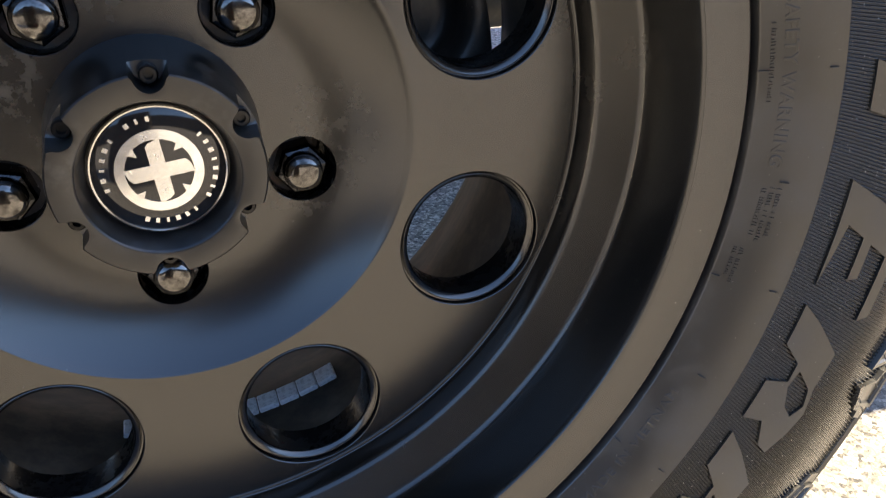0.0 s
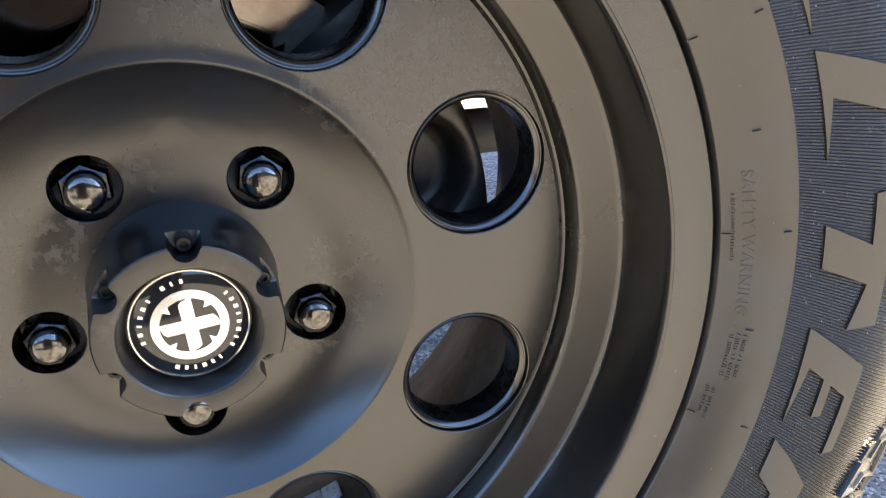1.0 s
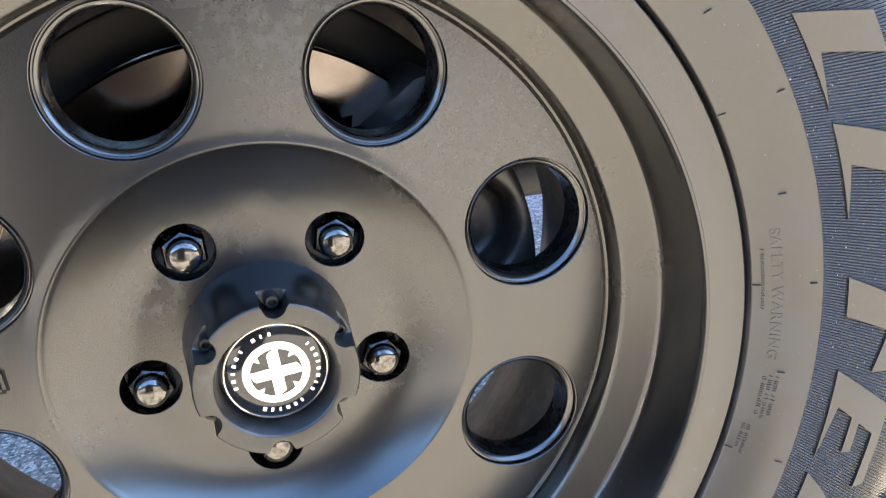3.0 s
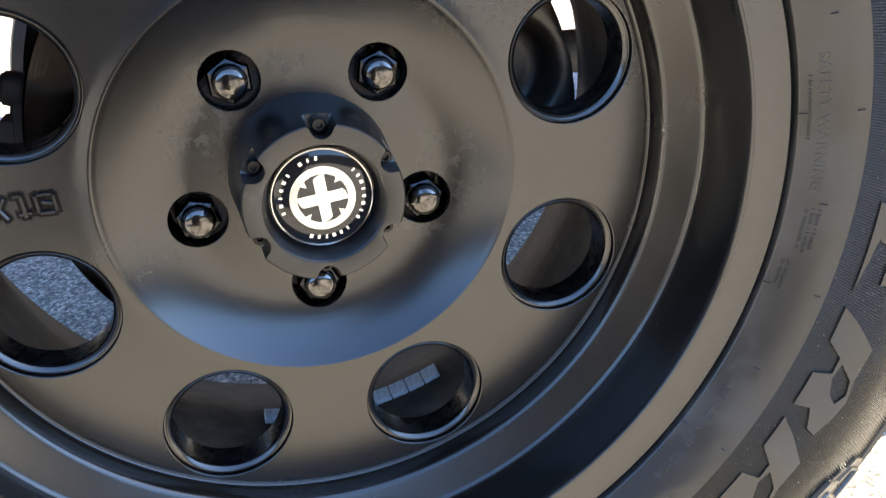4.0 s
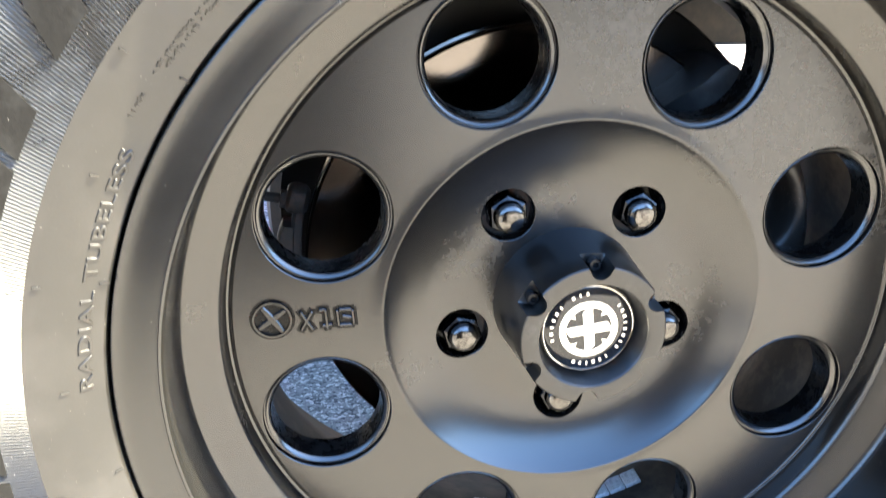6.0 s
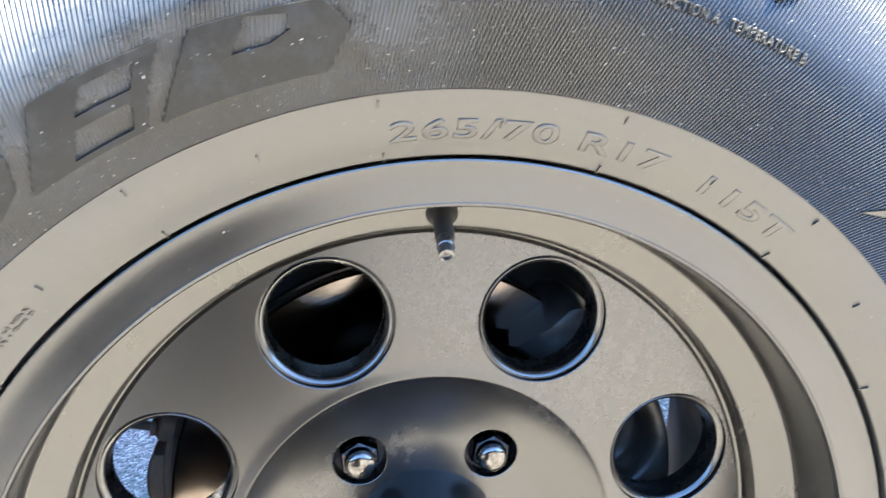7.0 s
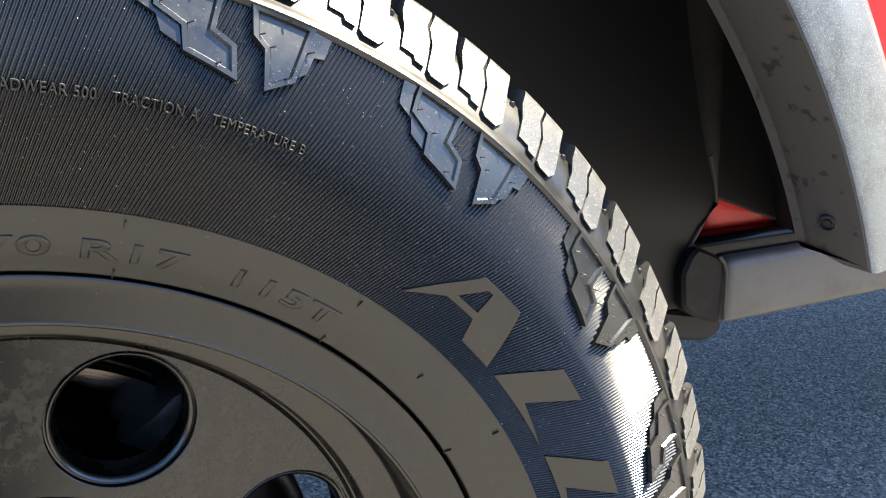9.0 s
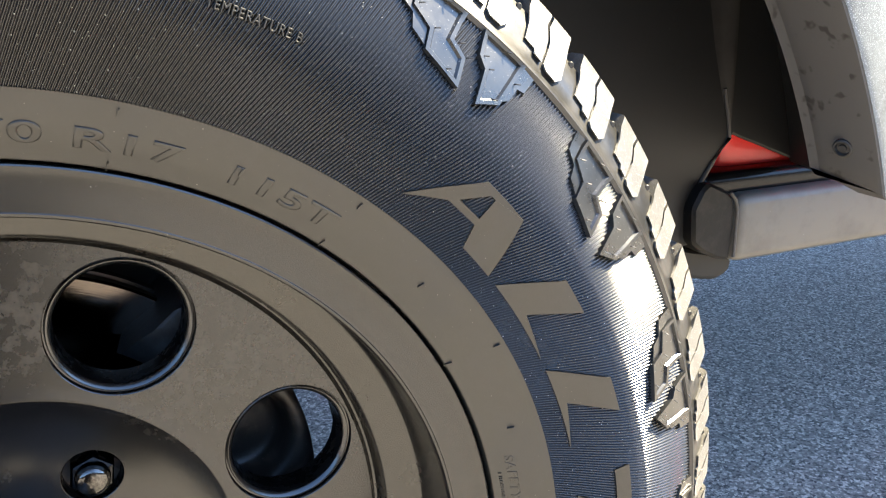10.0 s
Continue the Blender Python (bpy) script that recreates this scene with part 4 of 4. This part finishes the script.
def piston_housing():
    """The caliper's rear half: a round pocket with a broad fillet, inside an edge concentric with the disc."""
    bm = bmesh.new()
    centre = at(0.1276, 72.9, 0)

    def reach(a):
        d = 0.0
        while d < 0.09:
            p = centre + Vector((math.sin(a), 0, math.cos(a))) * d - AXLE
            r, deg = math.hypot(p.x, p.z), math.degrees(math.atan2(p.x, p.z))
            if r > 0.1695 or r < 0.088 or not 57.6 < deg < 92.0:
                break
            d += 0.0004
        return d

    steps = 120
    out = [reach(math.tau * k / steps) for k in range(steps)]
    out = [sum(out[(k + j) % steps] for j in range(-2, 3)) / 5 for k in range(steps)]
    levels = [(0, 0.0040, 0.1300), (0, 0.0200, 0.1302), (0, 0.0262, 0.1296), (0, 0.0285, 0.1272), (0, 0.0297, 0.1236), (0, 0.0306, 0.1190), (0, 0.0318, 0.1140), (0, 0.0334, 0.1096), (0.12, 0.0345, 0.1076), (0.45, 0.0360, 0.1072), (0.78, 0.0360, 0.1090), (0.93, 0.0360, 0.1124), (1, 0.036, 0.1180), (1, 0.036, 0.1700)]
    rings = []
    for share, r, y in levels:
        ring = []
        for k in range(steps):
            a = math.tau * k / steps
            d = min(r, out[k]) * (1 - share) + out[k] * share
            ring.append(bm.verts.new(centre + Vector((math.sin(a) * d, y - centre.y, math.cos(a) * d))))
        rings.append(ring)
    for p, q in zip(rings, rings[1:]):
        for k in range(steps):
            bm.faces.new((p[k], p[(k + 1) % steps], q[(k + 1) % steps], q[k]))
    bm.faces.new(rings[0])
    return bm


part("piston_housing", piston_housing(), DARK_CAST, caliper, "dark cast housing with a round pocket", 50)

# arch liner: a dark shell over the wheel
bm = bmesh.new()
shell = [(0.5292, 0.032, 69.2), (0.548, 0.050, 71.2), (0.596, 0.100, 74.0), (0.640, 0.150, 76.0), (0.672, 0.2015, 77.2), (0.672, 0.232, 72.0), (0.480, 0.240, 64.0), (0.330, 0.250, 64.0)]
rings = [[bm.verts.new(at(r, -100 + (end + 100) * k / 64, y)) for k in range(65)] for r, y, end in shell]
for a, b in zip(rings, rings[1:]):
    for k in range(64):
        bm.faces.new((a[k], a[k + 1], b[k + 1], b[k]))
part("arch_liner", bm, LINER, car, "black plastic wheel-arch liner")
splash = part("splash_panel", prism([(0.430, 0.468), (0.545, 0.468), (0.539, 0.476), (0.535, 0.499), (0.539, 0.511), (0.560, 0.541), (0.577, 0.561), (0.581, 0.565), (0.592, 0.5605), (0.672, 0.531), (0.700, 0.517), (0.72, 0.60), (0.60, 0.80), (0.25, 0.88), (0.22, 0.745), (0.33, 0.645), (0.40, 0.55)], 0.006, Matrix.Translation((0, 0.206, 0)) @ OUTWARD, bevel=0.0015), PANEL, car, "black plastic splash panel")
part("panel_edge", tube([(0.566, 0.199, 0.605), (0.573, 0.199, 0.580), (0.576, 0.199, 0.562), (0.559, 0.199, 0.541), (0.538, 0.199, 0.511), (0.534, 0.199, 0.499), (0.538, 0.199, 0.476), (0.545, 0.199, 0.469), (0.562, 0.199, 0.464)], 0.0018, 8), LIP, splash, "lighter rolled panel edge")
fold = bmesh.new()
rows = [[fold.verts.new((0.5775 - 0.085 * (z - 0.564) + w * k, 0.2000 - h * k, z)) for w, h in ((-0.040, 0.0), (-0.032, 0.0012), (-0.024, 0.0042), (-0.016, 0.0078), (-0.008, 0.0104), (-0.002, 0.0112), (0.0005, 0.0108), (0.0012, 0.0))] for z, k in ((0.568, 0.03), (0.60, 0.26), (0.64, 0.48), (0.70, 0.72), (0.79, 1.0))]
for a, b in zip(rows, rows[1:]):
    for k in range(7):
        fold.faces.new((a[k], a[k + 1], b[k + 1], b[k]))
part("panel_fold", fold, FOLD, splash, "raised fold of the panel", 60)
# flare: dull lip, crease and broad outer face, cut off at a slant behind
def swept(profile, end_of, steps=90, start=-84):
    bm = bmesh.new()
    rings = [[bm.verts.new(at(r, start + (end_of(r) - start) * k / steps, y)) for k in range(steps + 1)] for r, y in profile]
    for a, b in zip(rings, rings[1:] + rings[:1]):
        for k in range(steps):
            bm.faces.new((a[k], a[k + 1], b[k + 1], b[k]))
    for k in (0, steps):
        bm.faces.new([ring[k] for ring in rings])
    return bm


def flare_end(r):
    return float(np.interp(r, (0.510, 0.520, 0.533, 0.560, 0.610), (66.4, 68.0, 71.0, 72.2, 73.5)))


flare = part("wheel_flare", swept([(0.533, -0.0122), (0.538, -0.0130), (0.592, 0.001), (0.604, 0.008), (0.608, 0.015), (0.608, 0.050), (0.560, 0.050), (0.536, 0.010)], flare_end), FLARE, car, "grey speckled plastic wheel flare", 35)
part("flare_lip", swept([(0.5282, 0.036), (0.5270, 0.029), (0.5273, 0.024), (0.5306, -0.0085), (0.5315, -0.0115), (0.5332, -0.0119), (0.5355, 0.010), (0.5250, 0.036)], flare_end), LIP, flare, "dull grey-brown flare lip, dirt-spotted", 35)
bolt = part("flare_bolt", turn_solid([(0.0062, -0.002), (0.0062, 0.0010), (0.0054, 0.0016), (0.0046, 0.0016), (0.0040, -0.0004), (0.0026, -0.0004), (0.0022, 0.0008), (0.0008, 0.0008)], facing(0.5280, 67.3, 0.0100) @ Matrix.Rotation(radians(72), 4, "X"), 20), DUSTY_CAST, flare, "dusty dark push bolt")
# body
for x, z in ((0.650, 0.722), (0.673, 0.722), (0.696, 0.722)):
    part("decal_bar", box((x, 0.0925, z), (x + 0.013, 0.0948, z + 0.022)), WHITE, car, "plain white decal bar", 0)
side = [(0.664 * math.sin(radians(d)), AXLE.z + 0.664 * math.cos(radians(d))) for d in range(71, 49, -2)] + [(0.50, 1.16), (3.2, 1.16), (3.2, 0.606)]
part("body_side", prism(side, 0.055, Matrix.Translation((0, 0.150, 0)) @ OUTWARD, bevel=0.006), RED, car, "red painted body side")
part("body_shell", box((-0.95, 0.12, 0.93), (3.2, 1.74, 1.15), bevel=0.03), RED, car, "red painted bonnet and body")
part("cabin", box((0.75, 0.14, 1.10), (3.2, 1.72, 1.78), bevel=0.08, segs=3), RED, car, "red painted cabin")
part("rocker_panel", box((0.585, 0.224, 0.50), (3.0, 0.30, 0.604), bevel=0.020, segs=3), RED, car, "red painted rocker panel")
part("floor_pan", box((0.60, 0.30, 0.602), (3.0, 1.60, 0.64), bevel=0.01), FRAME_BLACK, car, "black floor pan")
for y in (0.50, 1.16):
    part("frame_rail", box((-0.95, y, 0.47), (3.0, y + 0.08, 0.60), bevel=0.012), FRAME_BLACK, car, "black frame rail")
part("engine_bay", box((-0.9, 0.58, 0.602), (0.596, 1.16, 0.92), bevel=0.02), FRAME_BLACK, car, "black engine bay underside")
board = part("running_board", box((0.586, 0.19, 0.447), (2.4, 0.30, 0.511), bevel=0.010, segs=4), BOARD, car, "grey metal running board")
part("end_cap", prism([(0.5484, 0.5266), (0.5404, 0.5208), (0.5318, 0.5047), (0.5345, 0.4735), (0.5440, 0.4655), (0.5617, 0.4560), (0.5790, 0.4520), (0.5800, 0.5027), (0.5760, 0.5121), (0.5678, 0.5181)], 0.105, Matrix.Translation((0, 0.292, 0)) @ OUTWARD, bevel=0.003), CAP_GREY, board, "worn dark plastic end cap")
part("cap_edge", tube([(0.5715, 0.186, 0.5160), (0.5772, 0.1855, 0.5090), (0.5800, 0.1855, 0.5000), (0.5806, 0.1855, 0.4560)], 0.0016, 8), LIP, board, "lighter thin edge of the cap")
part("board_top", box((0.556, 0.203, 0.505), (2.4, 0.30, 0.5305), bevel=0.009, segs=3), GLOSS, board, "glossy dark top edge")
part("mount_bracket", prism([(0.47, 0.470), (0.530, 0.466), (0.600, 0.449), (0.606, 0.443), (0.604, 0.433), (0.596, 0.427), (0.586, 0.425), (0.555, 0.431), (0.47, 0.45)], 0.040, Matrix.Translation((0, 0.250, 0)) @ OUTWARD, bevel=0.004), PANEL, board, "dark rounded mounting bracket")
